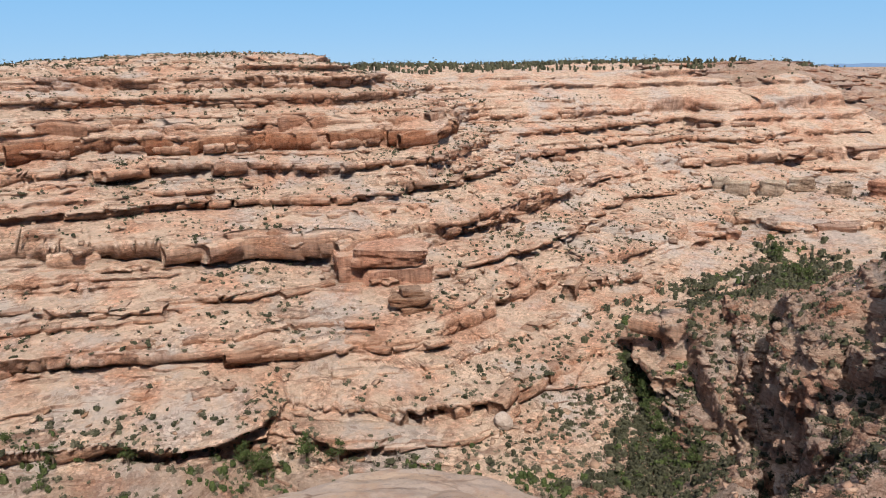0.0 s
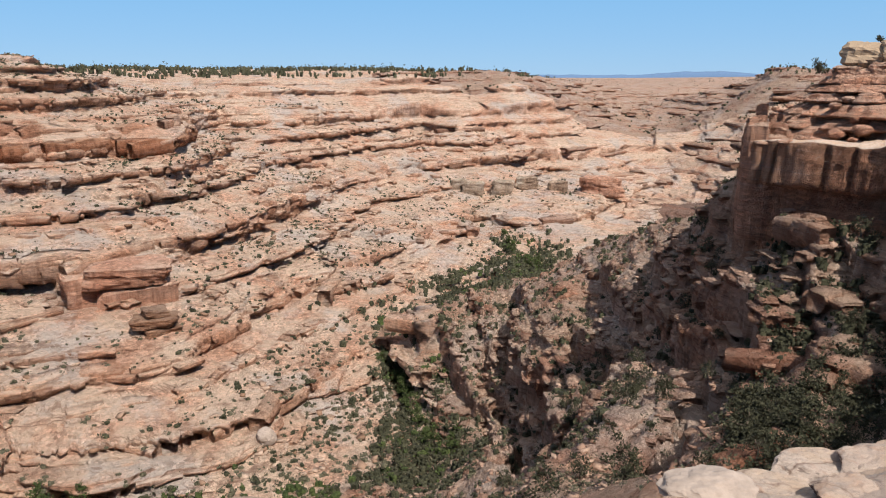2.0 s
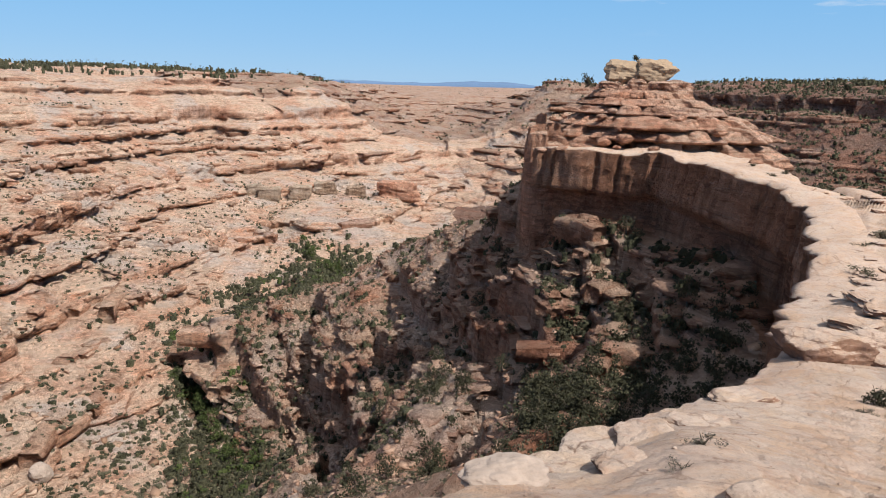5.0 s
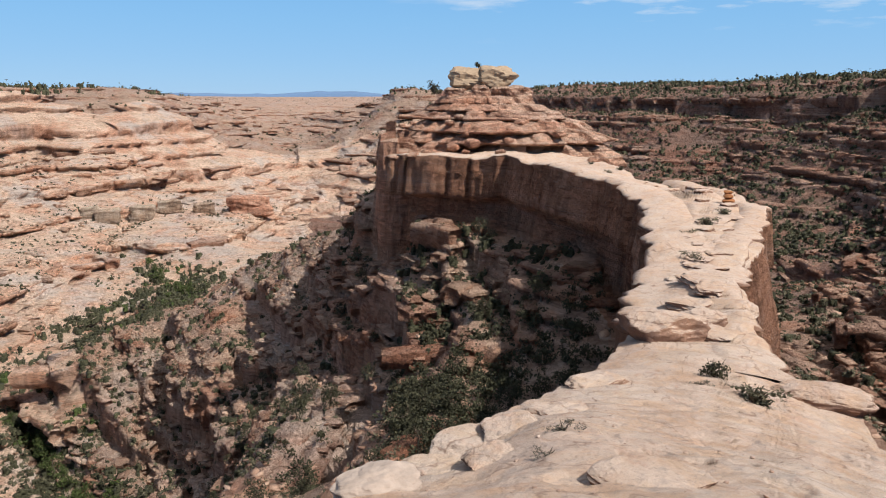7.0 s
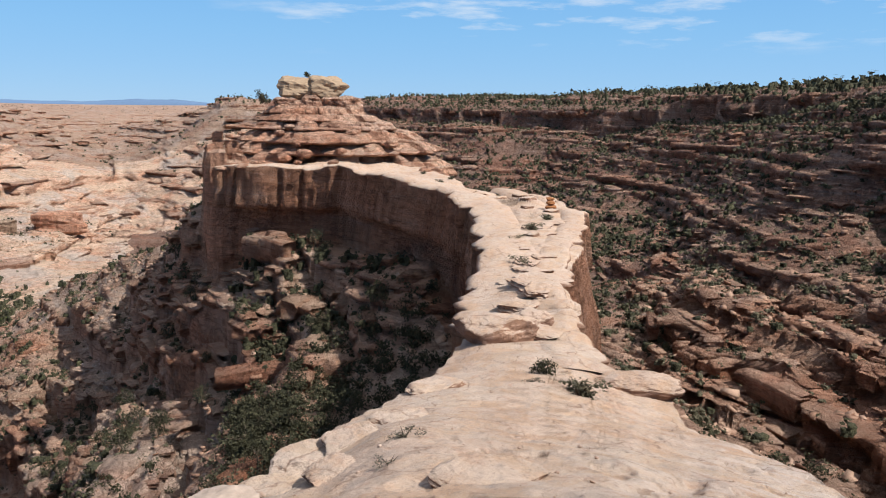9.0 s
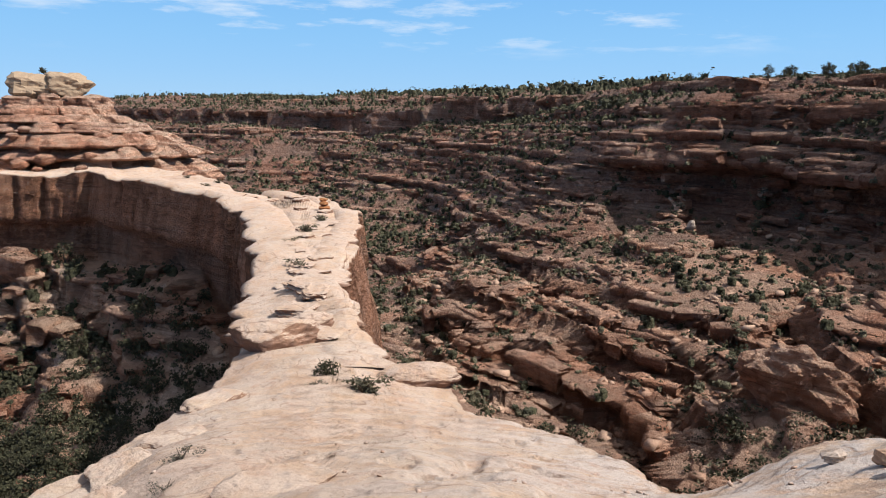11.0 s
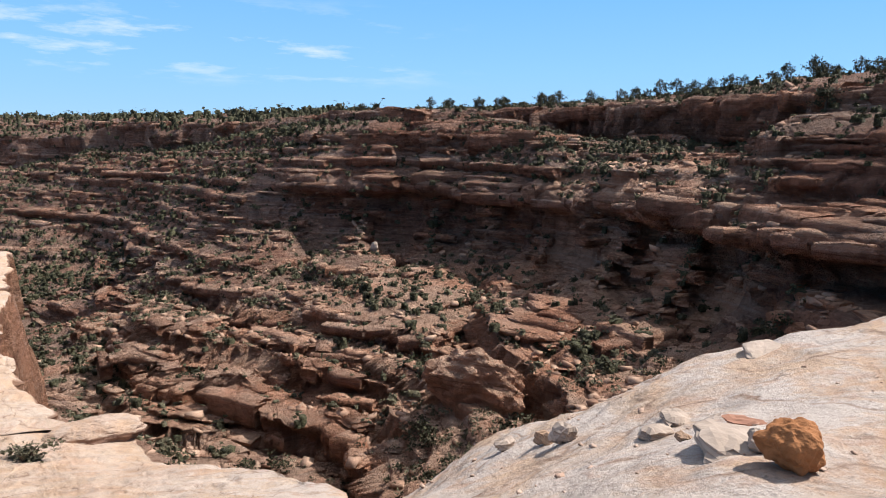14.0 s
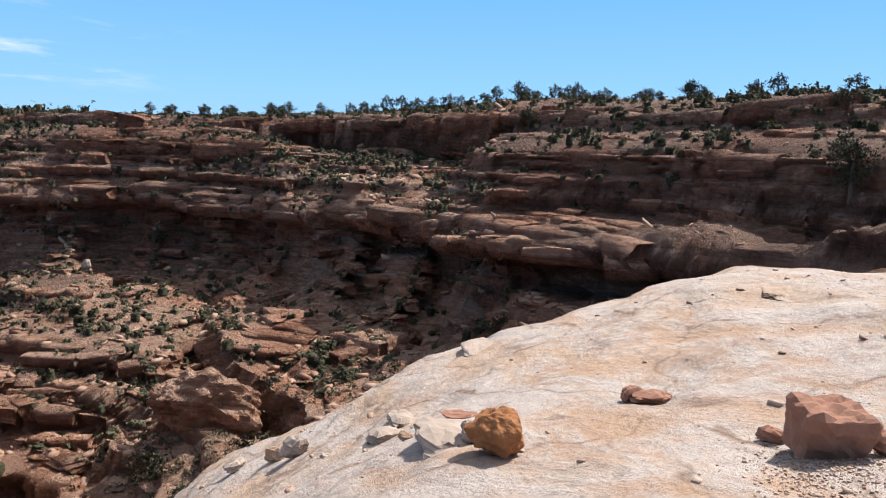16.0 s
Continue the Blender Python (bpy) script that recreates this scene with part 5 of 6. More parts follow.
def cover():
    p = spots(16000, (-40, 37), (168, 520), 1, past_creek, (45, -0.7))
    strewn("desert_scrub", SHRUBS, p, sizes_for(p, 0.9, 2.1, 1), BRUSH, "low grey-green desert scrub dotting the ledges", "shrubs", 0.8, seed=1)
    p = spots(22000, (-40, 38), (168, 620), 2, past_creek, (35, -0.4))
    strewn("juniper_scrub", SHRUBS, p, sizes_for(p, 1.0, 2.8, 2), JUNIPER, "dark green juniper bushes on sunlit ledges", "shrubs", 0.85, seed=2)
    p = spots(8500, (4, 66), (36, 330), 3, before_creek, (12, -0.5), faces=0.15)
    strewn("slope_brush", SHRUBS, p, sizes_for(p, 0.6, 1.9, 3), BRUSH, "grey-green brush crowding the broken slope", "shrubs", 0.9, seed=3)
    p = spots(2300, (4, 66), (42, 330), 4, before_creek, (14, -0.3), faces=0.3)
    strewn("slope_junipers", TREES, p, sizes_for(p, 1.0, 2.8, 4), JUNIPER, "dark junipers and pinyons among the ledges", "shrubs", 0.9, seed=4)
    p = spots(1300, (11, 34), (95, 250), 12, before_creek, (16, -0.4))
    strewn("slope_thicket", TREES, p, sizes_for(p, 1.0, 2.8, 12), JUNIPER, "dense dark oak and juniper on the slope's foot", "thicket", 0.9, seed=12)
    p = spots(1700, (44, 63), (48, 125), 13, lambda a, d, z: z < -14, None, faces=0.4)
    strewn("alcove_thicket", TREES, p, sizes_for(p, 0.8, 2.4, 13), JUNIPER, "dark thicket in the shade below the neck", "thicket", 1.0, seed=13)
    p = spots(11000, (45, 135), (150, 420), 5, lambda a, d, z: z < 4, (45, -0.6), faces=0.5)
    strewn("south_brush", SHRUBS, p, sizes_for(p, 0.8, 2.0, 5), BRUSH, "dusty brush on the shaded canyon side", "shrubs", 0.9, seed=5)
    p = spots(11000, (45, 135), (150, 420), 6, lambda a, d, z: z < 8, (40, -0.6), faces=0.5)
    strewn("south_junipers", SHRUBS, p, sizes_for(p, 0.9, 2.6, 6), JUNIPER, "dark junipers on the shaded canyon side", "shrubs", 0.95, seed=6)
    p = spots(11000, (-42, 32), (420, 1700), 7, lambda a, d, z: (z > 0) & (d > 650 + 0 * a), None, even=1.0)
    strewn("north_woodland", WOODS, p, sizes_for(p, 4.6, 8.0, 7), JUNIPER, "far pinyon and juniper woodland on the mesa", "woodland", 1.4, seed=7)
    p = spots(20000, (60, 160), (95, 900), 8, lambda a, d, z: (z > -6) & (d < 1.25 * np.interp(a, [q[0] for q in SOUTH_RIM], [q[1] for q in SOUTH_RIM])), None, even=1.0, faces=0.6)
    strewn("south_woodland", TREES, p, sizes_for(p, 1.2, 2.7, 8), JUNIPER, "pinyon and juniper woodland along the mesa rim", "woodland", 0.8, seed=8)
    p = spots(4200, (62, 128), (52, 185), 18, None, (14, -0.5), faces=0.6)
    strewn("spur_brush", SHRUBS, p, sizes_for(p, 0.8, 2.2, 18), BRUSH, "olive-grey brush between the spur's ledges", "shrubs", 0.9, seed=18)
    p = spots(1900, (62, 128), (58, 190), 19, None, (18, -0.3), faces=0.6)
    strewn("spur_junipers", TREES, p, sizes_for(p, 1.2, 3.0, 19), JUNIPER, "dark junipers between the spur's ledges", "shrubs", 0.9, seed=19)
    p = spots(17000, (42, 96), (215, 760), 14, lambda a, d, z: z < 6, (60, -0.9), faces=0.7)
    strewn("far_south_scrub", WOODS, p, sizes_for(p, 1.6, 4.4, 14), JUNIPER, "dark scrub over the far shaded canyon side", "shrubs", 0.9, seed=14)
    p = spots(3000, (14, 48), (700, 3800), 15, None, None, even=1.0, faces=0.5)
    strewn("downstream_scrub", WOODS, p, sizes_for(p, 2.5, 6.0, 15), JUNIPER, "scattered scrub down the far canyon", "shrubs", 0.8, seed=15)
    p = spots(6500, (42, 98), (330, 1300), 16, lambda a, d, z: z > 4, None, even=1.0, faces=0.6)
    strewn("mesa_woodland", WOODS, p, sizes_for(p, 3.4, 6.0, 16), JUNIPER, "far juniper woodland on the southern mesa", "woodland", 1.2, seed=16)
    p = spots(420, (0, 1), (1, 2), 17, None, None, band=(10, 12, 13), faces=1.0)
    strewn("bend_thicket", TREES, p, sizes_for(p, 2.2, 4.6, 17), JUNIPER, "dark green trees filling the creek's bend", "thicket", 1.0, seed=17)
    p = spots(1900, (0, 1), (1, 2), 9, None, None, band=(7, 11, 8), faces=1.0)
    strewn("creek_thicket", TREES, p, sizes_for(p, 1.3, 3.4, 9), JUNIPER, "dark green thicket along the creek bed", "thicket", 0.95, seed=9)
    p = spots(700, (0, 1), (1, 2), 10, None, (18, -0.2), band=(2, 12, 7), faces=1.0)
    strewn("creek_saplings", TREES, p, sizes_for(p, 1.3, 3.6, 10), COTTONWOOD, "fresh green saplings along the creek bed", "thicket", 1.0, seed=10)
    p = spots(1500, (0, 1), (1, 2), 11, None, None, band=(2, 12, 16), faces=0.5)
    strewn("creek_scrub", SHRUBS, p, sizes_for(p, 1.2, 2.6, 11), BRUSH, "grey-green scrub along the creek banks", "shrubs", 0.9, seed=11)


cover()


def slab_shape(seed):
    """A rough block: a box with pushed-about corners."""
    r = np.random.RandomState(seed)
    c = np.array([(i, j, k) for k in (-1, 1) for j in (-1, 1) for i in (-1, 1)], float) * (0.5, 0.4, 0.17)
    c = c * r.uniform(0.6, 1.15, (8, 3)) + r.normal(0, 0.05, (8, 3))
    c[:, 2] += 0.1
    return c, np.array([(0, 2, 3, 1), (4, 5, 7, 6), (0, 1, 5, 4), (2, 6, 7, 3), (0, 4, 6, 2), (1, 3, 7, 5)])


def rubble():
    shapes = [(9999, [slab_shape(s) for s in range(8)])]
    p = spots(12000, (-40, 40), (165, 520), 21, lambda a, d, z: d > creek_at(a) + 3, (30, -0.5))
    strewn("rubble_north", shapes, p, sizes_for(p, 0.35, 2.8, 21, 2.5), RUBBLE, "tumbled sandstone blocks on the sunlit slopes", "rubble", 1.0, 0.25, seed=21)
    p = spots(17000, (5, 54), (60, 300), 22, lambda a, d, z: d < creek_at(a) - 6, (20, -0.5))
    strewn("rubble_slope", shapes, p, sizes_for(p, 0.3, 1.5, 22, 2.4), DARK_RUBBLE, "broken sandstone blocks below the ridge", "rubble", 1.0, 0.3, seed=22)
    p = spots(9000, (50, 158), (45, 420), 23, lambda a, d, z: z < 9, (30, -0.5))
    strewn("rubble_south", shapes, p, sizes_for(p, 0.25, 1.5, 23, 2.5), DARK_RUBBLE, "broken sandstone blocks on the shaded side", "rubble", 1.0, 0.3, seed=23)


rubble()


def spur_rubble():
    p = spots(8000, (66, 130), (48, 190), 24, None, (16, -0.5), faces=0.5)
    strewn("rubble_spur", [(9999, [slab_shape(s) for s in range(8)])], p, sizes_for(p, 0.3, 2.0, 24, 2.2), DARK_RUBBLE, "broken red blocks strewn over the spur", "rubble", 1.1, 0.3, seed=24)


spur_rubble()


def gravel():
    """Loose grit and chips in the hollows of the slickrock."""
    shapes = [(9999, [slab_shape(40 + s) for s in range(8)])]
    r = np.random.RandomState(5)
    n = 1500
    az, dist = np.radians(r.normal(155, 2.6, n)), r.normal(4.75, 0.42, n)
    more = 420
    az, dist = np.concatenate([az, np.radians(r.uniform(40, 160, more))]), np.concatenate([dist, r.uniform(4, 16, more)])
    z, edge = ground_height(az, dist)
    x, y, z, _ = surface(az, dist, z, edge)
    ok = edge > 0.6
    p = np.stack([x, y, z + 0.004], -1)[ok]
    strewn("gravel", shapes, p, np.where(np.arange(len(az))[ok] < n, 0.006 + 0.018 * r.rand(len(p)) ** 3, 0.02 + 0.09 * r.rand(len(p)) ** 3), GRIT, "loose pinkish sandstone grit on the slickrock", "gravel", 1.0, 0.2, seed=31)


gravel()


# ---- ledges: rows of jointed sandstone blocks along the beds ----
def ledge_shape(seed):
    """One block: sheer and jointed in front, rounded above, undercut below; along x, outward y, hanging from its top edge."""
    r = np.random.RandomState(seed)
    prof = np.array([(-1.0, 0.1), (0.05, 0.06), (0.2, -0.1), (0.24, -0.36), (0.19, -0.6), (-0.02, -0.86), (-0.3, -1.02), (-1.0, -1.05)])
    verts = []
    for s, u in enumerate((-0.52, -0.2, 0.16, 0.5)):
        p = prof.copy()
        p[1:6, 0] += r.normal(0, 0.09) + r.normal(0, 0.05, 5)
        p[1:7, 1] += r.normal(0, 0.045, 6)
        if s in (0, 3):
            p[1:6, 0] -= r.uniform(0.05, 0.3)
            p[0:3, 1] -= r.uniform(0.0, 0.16)
        k = r.uniform(-0.06, 0.06)
        verts += [(u + k + r.normal(0, 0.015), a, b2) for a, b2 in p]
    n = len(prof)
    quads = [(s * n + i, s * n + (i + 1) % n, (s + 1) * n + (i + 1) % n, (s + 1) * n + i) for s in range(3) for i in range(n)]
    for base, flip in ((0, 1), (3 * n, -1)):
        quads += [tuple((base, base + i, base + i + 1, base + i + 2)[::flip]) for i in (1, 3, 5)]
    return np.array(verts), np.array(quads)[:, ::-1]


LEDGE_SHAPES = [ledge_shape(s) for s in range(12)]


def bed_rows(tops, count, bearings, dists, spacing, seed, gaps=-0.35, even=1.3, keep=None):
    """Places along the outcrops of beds: the top edge, the way out from the slope, and which bed."""
    r = np.random.RandomState(seed)
    az = np.radians(r.uniform(*bearings, count))
    d = r.uniform(dists[0] ** even, dists[1] ** even, count) ** (1 / even)
    tops = np.array(tops)
    x, y = d * np.sin(az), d * np.cos(az)
    bed = None
    for turn in range(3):
        step = np.clip(d * 0.012, 0.8, 8.0)
        a, q = polar(x, y)
        z, edge = ground_height(a, q)
        gx = (ground_height(*polar(x + step, y))[0] - ground_height(*polar(x - step, y))[0]) / (2 * step)
        gy = (ground_height(*polar(x, y + step))[0] - ground_height(*polar(x, y - step))[0]) / (2 * step)
        g = np.hypot(gx, gy) + 1e-6
        h = z + tilt_of_beds(x, y)
        if bed is None:
            bed = np.abs(h[:, None] - tops[None]).argmin(1)
        miss = tops[bed] - h
        if turn < 2:
            go = np.clip(miss / np.maximum(g, 0.12), -3 * step - 4, 3 * step + 4)
            x, y = x + go * gx / g, y + go * gy / g
    ok = (np.abs(miss) < 0.7) & (g > 0.13) & ((edge < -4) | (q > 230))
    ok &= bumps2(x + 37.0 * bed, y, spacing * 7.0, 401 + seed) > gaps
    if keep is not None:
        ok &= keep(np.degrees(a), q, z)
    x, y, a, q, bed, gx, gy, g = [v[ok] for v in (x, y, a, q, bed, gx, gy, g)]
    cell = spacing * np.ones(len(x))
    key = np.stack([bed, np.floor(x / cell), np.floor(y / cell)], -1).astype(np.int64)
    _, first = np.unique(key, axis=0, return_index=True)
    x, y, a, q, bed, gx, gy, g = [v[first] for v in (x, y, a, q, bed, gx, gy, g)]
    fx, fy, fz, _ = surface(a, q)
    return np.stack([fx, fy, fz], -1), -np.stack([gx / g, gy / g], -1), bed


def block_frames(rows, lengths, thick, deep, seed, out=0.0):
    """A 3 x 3 frame for each block: along, outward, up, scaled."""
    place, outward, bed = rows
    r = np.random.RandomState(seed)
    n = len(place)
    turn = r.normal(0, 0.12, n)
    ox, oy = outward[:, 0] * np.cos(turn) - outward[:, 1] * np.sin(turn), outward[:, 0] * np.sin(turn) + outward[:, 1] * np.cos(turn)
    l = lengths[0] + (lengths[1] - lengths[0]) * r.rand(n) ** 1.4
    t = np.array(thick)[bed] * r.uniform(0.75, 1.15, n)
    dp = deep * r.uniform(0.7, 1.3, n)
    m = np.zeros((n, 3, 3))
    m[:, 0, 0], m[:, 1, 0] = -oy * l, ox * l
    m[:, 0, 1], m[:, 1, 1] = ox * dp, oy * dp
    m[:, 2, 2] = t
    m[:, 2, 0] = r.normal(0, 0.02, n) * l
    at_ = place + np.stack([ox, oy, 0 * ox], -1) * (dp * r.uniform(-0.12, 0.12, n) + out)[:, None]
    at_[:, 2] += r.uniform(-0.05, 0.25, n) * t
    return at_, m, r.randint(0, len(LEDGE_SHAPES), n)


def joined_blocks(name, frames, material, label, category="ledges"):
    at_, m, which = frames
    verts, quads, first = [], [], 0
    for s, (sv, sq) in enumerate(LEDGE_SHAPES):
        k = which == s
        n = int(k.sum())
        if n:
            v = np.einsum("nij,kj->nki", m[k], sv) + at_[k][:, None, :]
            verts.append(v.reshape(-1, 3))
            quads.append((sq[None] + (np.arange(n) * len(sv))[:, None, None] + first).reshape(-1, 4))
            first += n * len(sv)
    return tagged(new(name, raw_mesh(name, np.concatenate(verts), np.concatenate(quads), material)), label, category, kind="stuff")


def single_blocks(name, frames, material, parent):
    """Large blocks, each an object of its own on a few shared meshes."""
    meshes = [raw_mesh(name, sv, sq, material) for sv, sq in LEDGE_SHAPES]
    for p, m, s in zip(*frames):
        ob = new(name, meshes[s])
        ob.parent = parent
        ob.matrix_world = Matrix([(*m[0], p[0]), (*m[1], p[1]), (*m[2], p[2]), (0, 0, 0, 1)])


def course_frames(courses, lengths, deep, seed):
    """Blocks end to end along the crests of courses, with gaps where the ledge has crumbled."""
    r = np.random.RandomState(seed)
    px, py, ox, oy, face, size = [], [], [], [], [], []
    for c in courses:
        line = c.line
        along = np.concatenate([[0], np.cumsum(np.hypot(*np.diff(line, axis=0).T))])
        at_ = 0.0
        while at_ < along[-1]:
            l = lengths[0] + (lengths[1] - lengths[0]) * r.rand() ** 1.5
            m = at_ + 0.5 * l
            at_ += l * (1.0 if r.rand() < 0.75 else r.uniform(1.4, 2.6))
            if m > along[-1]:
                break
            q = [np.array([np.interp(m + w, along, line[:, k]) for k in (0, 1)]) for w in (-0.5 * l, 0.0, 0.5 * l)]
            e = (q[2] - q[0]) / (np.hypot(*(q[2] - q[0])) + 1e-6)
            px.append(q[1][0])
            py.append(q[1][1])
            ox.append(e[1])
            oy.append(-e[0])
            face.append(c.face)
            size.append(l * 1.04)
    px, py, ox, oy, face, size = [np.array(v) for v in (px, py, ox, oy, face, size)]
    for _ in range(2):
        a, d = polar(px, py)
        w = course_wobble(a, d)[0]
        px, py = px + 0.5 * w * ox, py + 0.5 * w * oy
    back = 0.8 + 0.006 * np.hypot(px, py)
    a, d = polar(px - ox * back, py - oy * back)
    z = ground_height(a, d)[0]
    n = len(px)
    turn = r.normal(0, 0.1, n)
    ox, oy = ox * np.cos(turn) - oy * np.sin(turn), ox * np.sin(turn) + oy * np.cos(turn)
    dp, t = deep * r.uniform(0.7, 1.3, n), np.minimum(face * r.uniform(0.15, 0.4, n), r.uniform(0.8, 2.4, n) * np.where(face > 9, 1.5, 1.0))
    m = np.zeros((n, 3, 3))
    m[:, 0, 0], m[:, 1, 0], m[:, 0, 1], m[:, 1, 1], m[:, 2, 2] = -oy * size, ox * size, ox * dp, oy * dp, t
    m[:, 2, 0] = r.normal(0, 0.02, n) * size
    return np.stack([px, py, z + r.uniform(-0.05, 0.1, n) * t], -1), m, r.randint(0, len(LEDGE_SHAPES), n)


def tops_of(beds, low, high):
    beds = [q for q in beds if low < q[1] < high]
    return [q[1] - 0.15 for q in beds], [q[1] - q[0] for q in beds]


def ledges():
    tops, thick = tops_of(CLIFF_BEDS, -200, 200)
    rows = bed_rows(tops, 14000, (-40, 38), (170, 480), 9.0, 51, -0.3, 1.2, past_creek)
    frames = block_frames(rows, (8, 21), thick, 5.0, 51)
    near = np.argsort(np.hypot(frames[0][:, 0], frames[0][:, 1]))
    single_blocks("cliff_block", [f[near[:300]] for f in frames], NORTH_BLOCKS, bpy.data.objects["canyon_wall_north"])
    joined_blocks("far_cliff_blocks", [f[near[300:]] for f in frames], NORTH_BLOCKS, "sheer jointed blocks of orange sandstone cliff", "cliff blocks")
    rows = bed_rows([-25.0], 3000, (-41, 1), (290, 430), 8.0, 58, -0.9, 1.2)
    single_blocks("cliff_block", block_frames(rows, (9, 20), [7.5], 6.0, 58, 1.2), RED_CLIFF, bpy.data.objects["canyon_wall_north"])
    tops, thick = tops_of(MID_BEDS, -103, 6)
    rows = bed_rows(tops, 42000, (-40, 38), (168, 620), 5.0, 52, -0.1, 1.2, past_creek)
    joined_blocks("north_ledges", block_frames(rows, (3.5, 11), thick, 3.4, 52, 0.6), NORTH_BLOCKS, "thin broken ledges of pink sandstone across the wall")
    first, second = len(SLOPE_COURSES), len(SLOPE_COURSES) + len(SPUR_COURSES)
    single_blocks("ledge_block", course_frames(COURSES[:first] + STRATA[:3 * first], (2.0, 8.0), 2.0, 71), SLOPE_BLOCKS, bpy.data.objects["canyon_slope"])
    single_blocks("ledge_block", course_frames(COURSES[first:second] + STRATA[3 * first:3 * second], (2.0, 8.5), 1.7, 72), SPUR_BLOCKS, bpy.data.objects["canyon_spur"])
    single_blocks("cliff_block", course_frames(COURSES[second:second + len(NORTH_COURSES)], (5.0, 17.0), 4.0, 73), NORTH_BLOCKS, bpy.data.objects["canyon_wall_north"])
    tops, thick = tops_of(STEP_BEDS, -97, -8)
    rows = bed_rows(tops, 30000, (4, 66), (46, 300), 3.0, 53, 0.0, 1.3, before_creek)
    frames = block_frames(rows, (2.2, 6.5), thick, 2.6, 53, 0.3)
    near = np.argsort(np.hypot(frames[0][:, 0], frames[0][:, 1]))
    single_blocks("ledge_block", [f[near[:260]] for f in frames], SLOPE_BLOCKS, bpy.data.objects["canyon_slope"])
    joined_blocks("slope_ledges", [f[near[260:]] for f in frames], SLOPE_BLOCKS, "broken red ledges stepping down to the creek")
    tops, thick = tops_of(LOW_BEDS, -75, 11)
    rows = bed_rows(tops, 24000, (66, 132), (46, 170), 2.8, 57, 0.0, 1.2)
    joined_blocks("spur_ledges", block_frames(rows, (2.0, 6.0), thick, 2.2, 57, 0.3), SPUR_BLOCKS, "broken red ledges curving round the spur")
    rows = bed_rows(tops, 50000, (45, 156), (90, 400), 4.4, 54, -0.2, 1.1)
    frames = block_frames(rows, (3.5, 12), thick, 2.4, 54, 0.2)
    near = np.argsort(np.hypot(frames[0][:, 0], frames[0][:, 1]))
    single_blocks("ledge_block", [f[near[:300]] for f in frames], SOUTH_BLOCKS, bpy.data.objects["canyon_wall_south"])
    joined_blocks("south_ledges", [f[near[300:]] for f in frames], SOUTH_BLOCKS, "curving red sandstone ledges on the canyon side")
    tops, thick = tops_of(STEP_BEDS, -75, 4)
    rows = bed_rows(tops, 30000, (46, 96), (220, 780), 9.0, 59, -0.2, 1.0)
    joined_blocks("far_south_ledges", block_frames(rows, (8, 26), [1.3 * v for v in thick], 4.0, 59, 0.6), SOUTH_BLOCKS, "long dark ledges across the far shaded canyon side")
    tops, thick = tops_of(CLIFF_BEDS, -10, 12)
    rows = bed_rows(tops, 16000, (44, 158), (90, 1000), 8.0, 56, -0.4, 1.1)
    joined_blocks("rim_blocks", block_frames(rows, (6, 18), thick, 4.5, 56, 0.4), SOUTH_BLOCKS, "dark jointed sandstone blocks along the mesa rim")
    tops = [-90 + 8.0 * k + 2.0 * math.sin(k * 2.3) for k in range(13)]
    rows = bed_rows(tops, 24000, (16, 50), (600, 4000), 30.0, 55, -0.4, 0.9)
    joined_blocks("downstream_ledges", block_frames(rows, (22, 60), [4.0] * 13, 10.0, 55, 0.5), SLOPE_BLOCKS, "far banded sandstone ledges down the canyon")


ledges()


# ---- single plants ----
def ground_at(bearing, dist):
    x, y, z, _ = surface(np.array([radians(bearing)]), np.array([float(dist)]))
    return Vector((float(x[0]), float(y[0]), float(z[0])))


def stem(bm, path, radii, sides=6):
    previous = None
    for i, (p, r) in enumerate(zip(path, radii)):
        ring = [bm.verts.new(p + Vector((math.cos(2 * math.pi * k / sides) * r, math.sin(2 * math.pi * k / sides) * r, 0))) for k in range(sides)]
        if previous:
            for k in range(sides):
                bm.faces.new((previous[k], previous[(k + 1) % sides], ring[(k + 1) % sides], ring[k]))
        previous = ring
    bm.faces.new(previous)


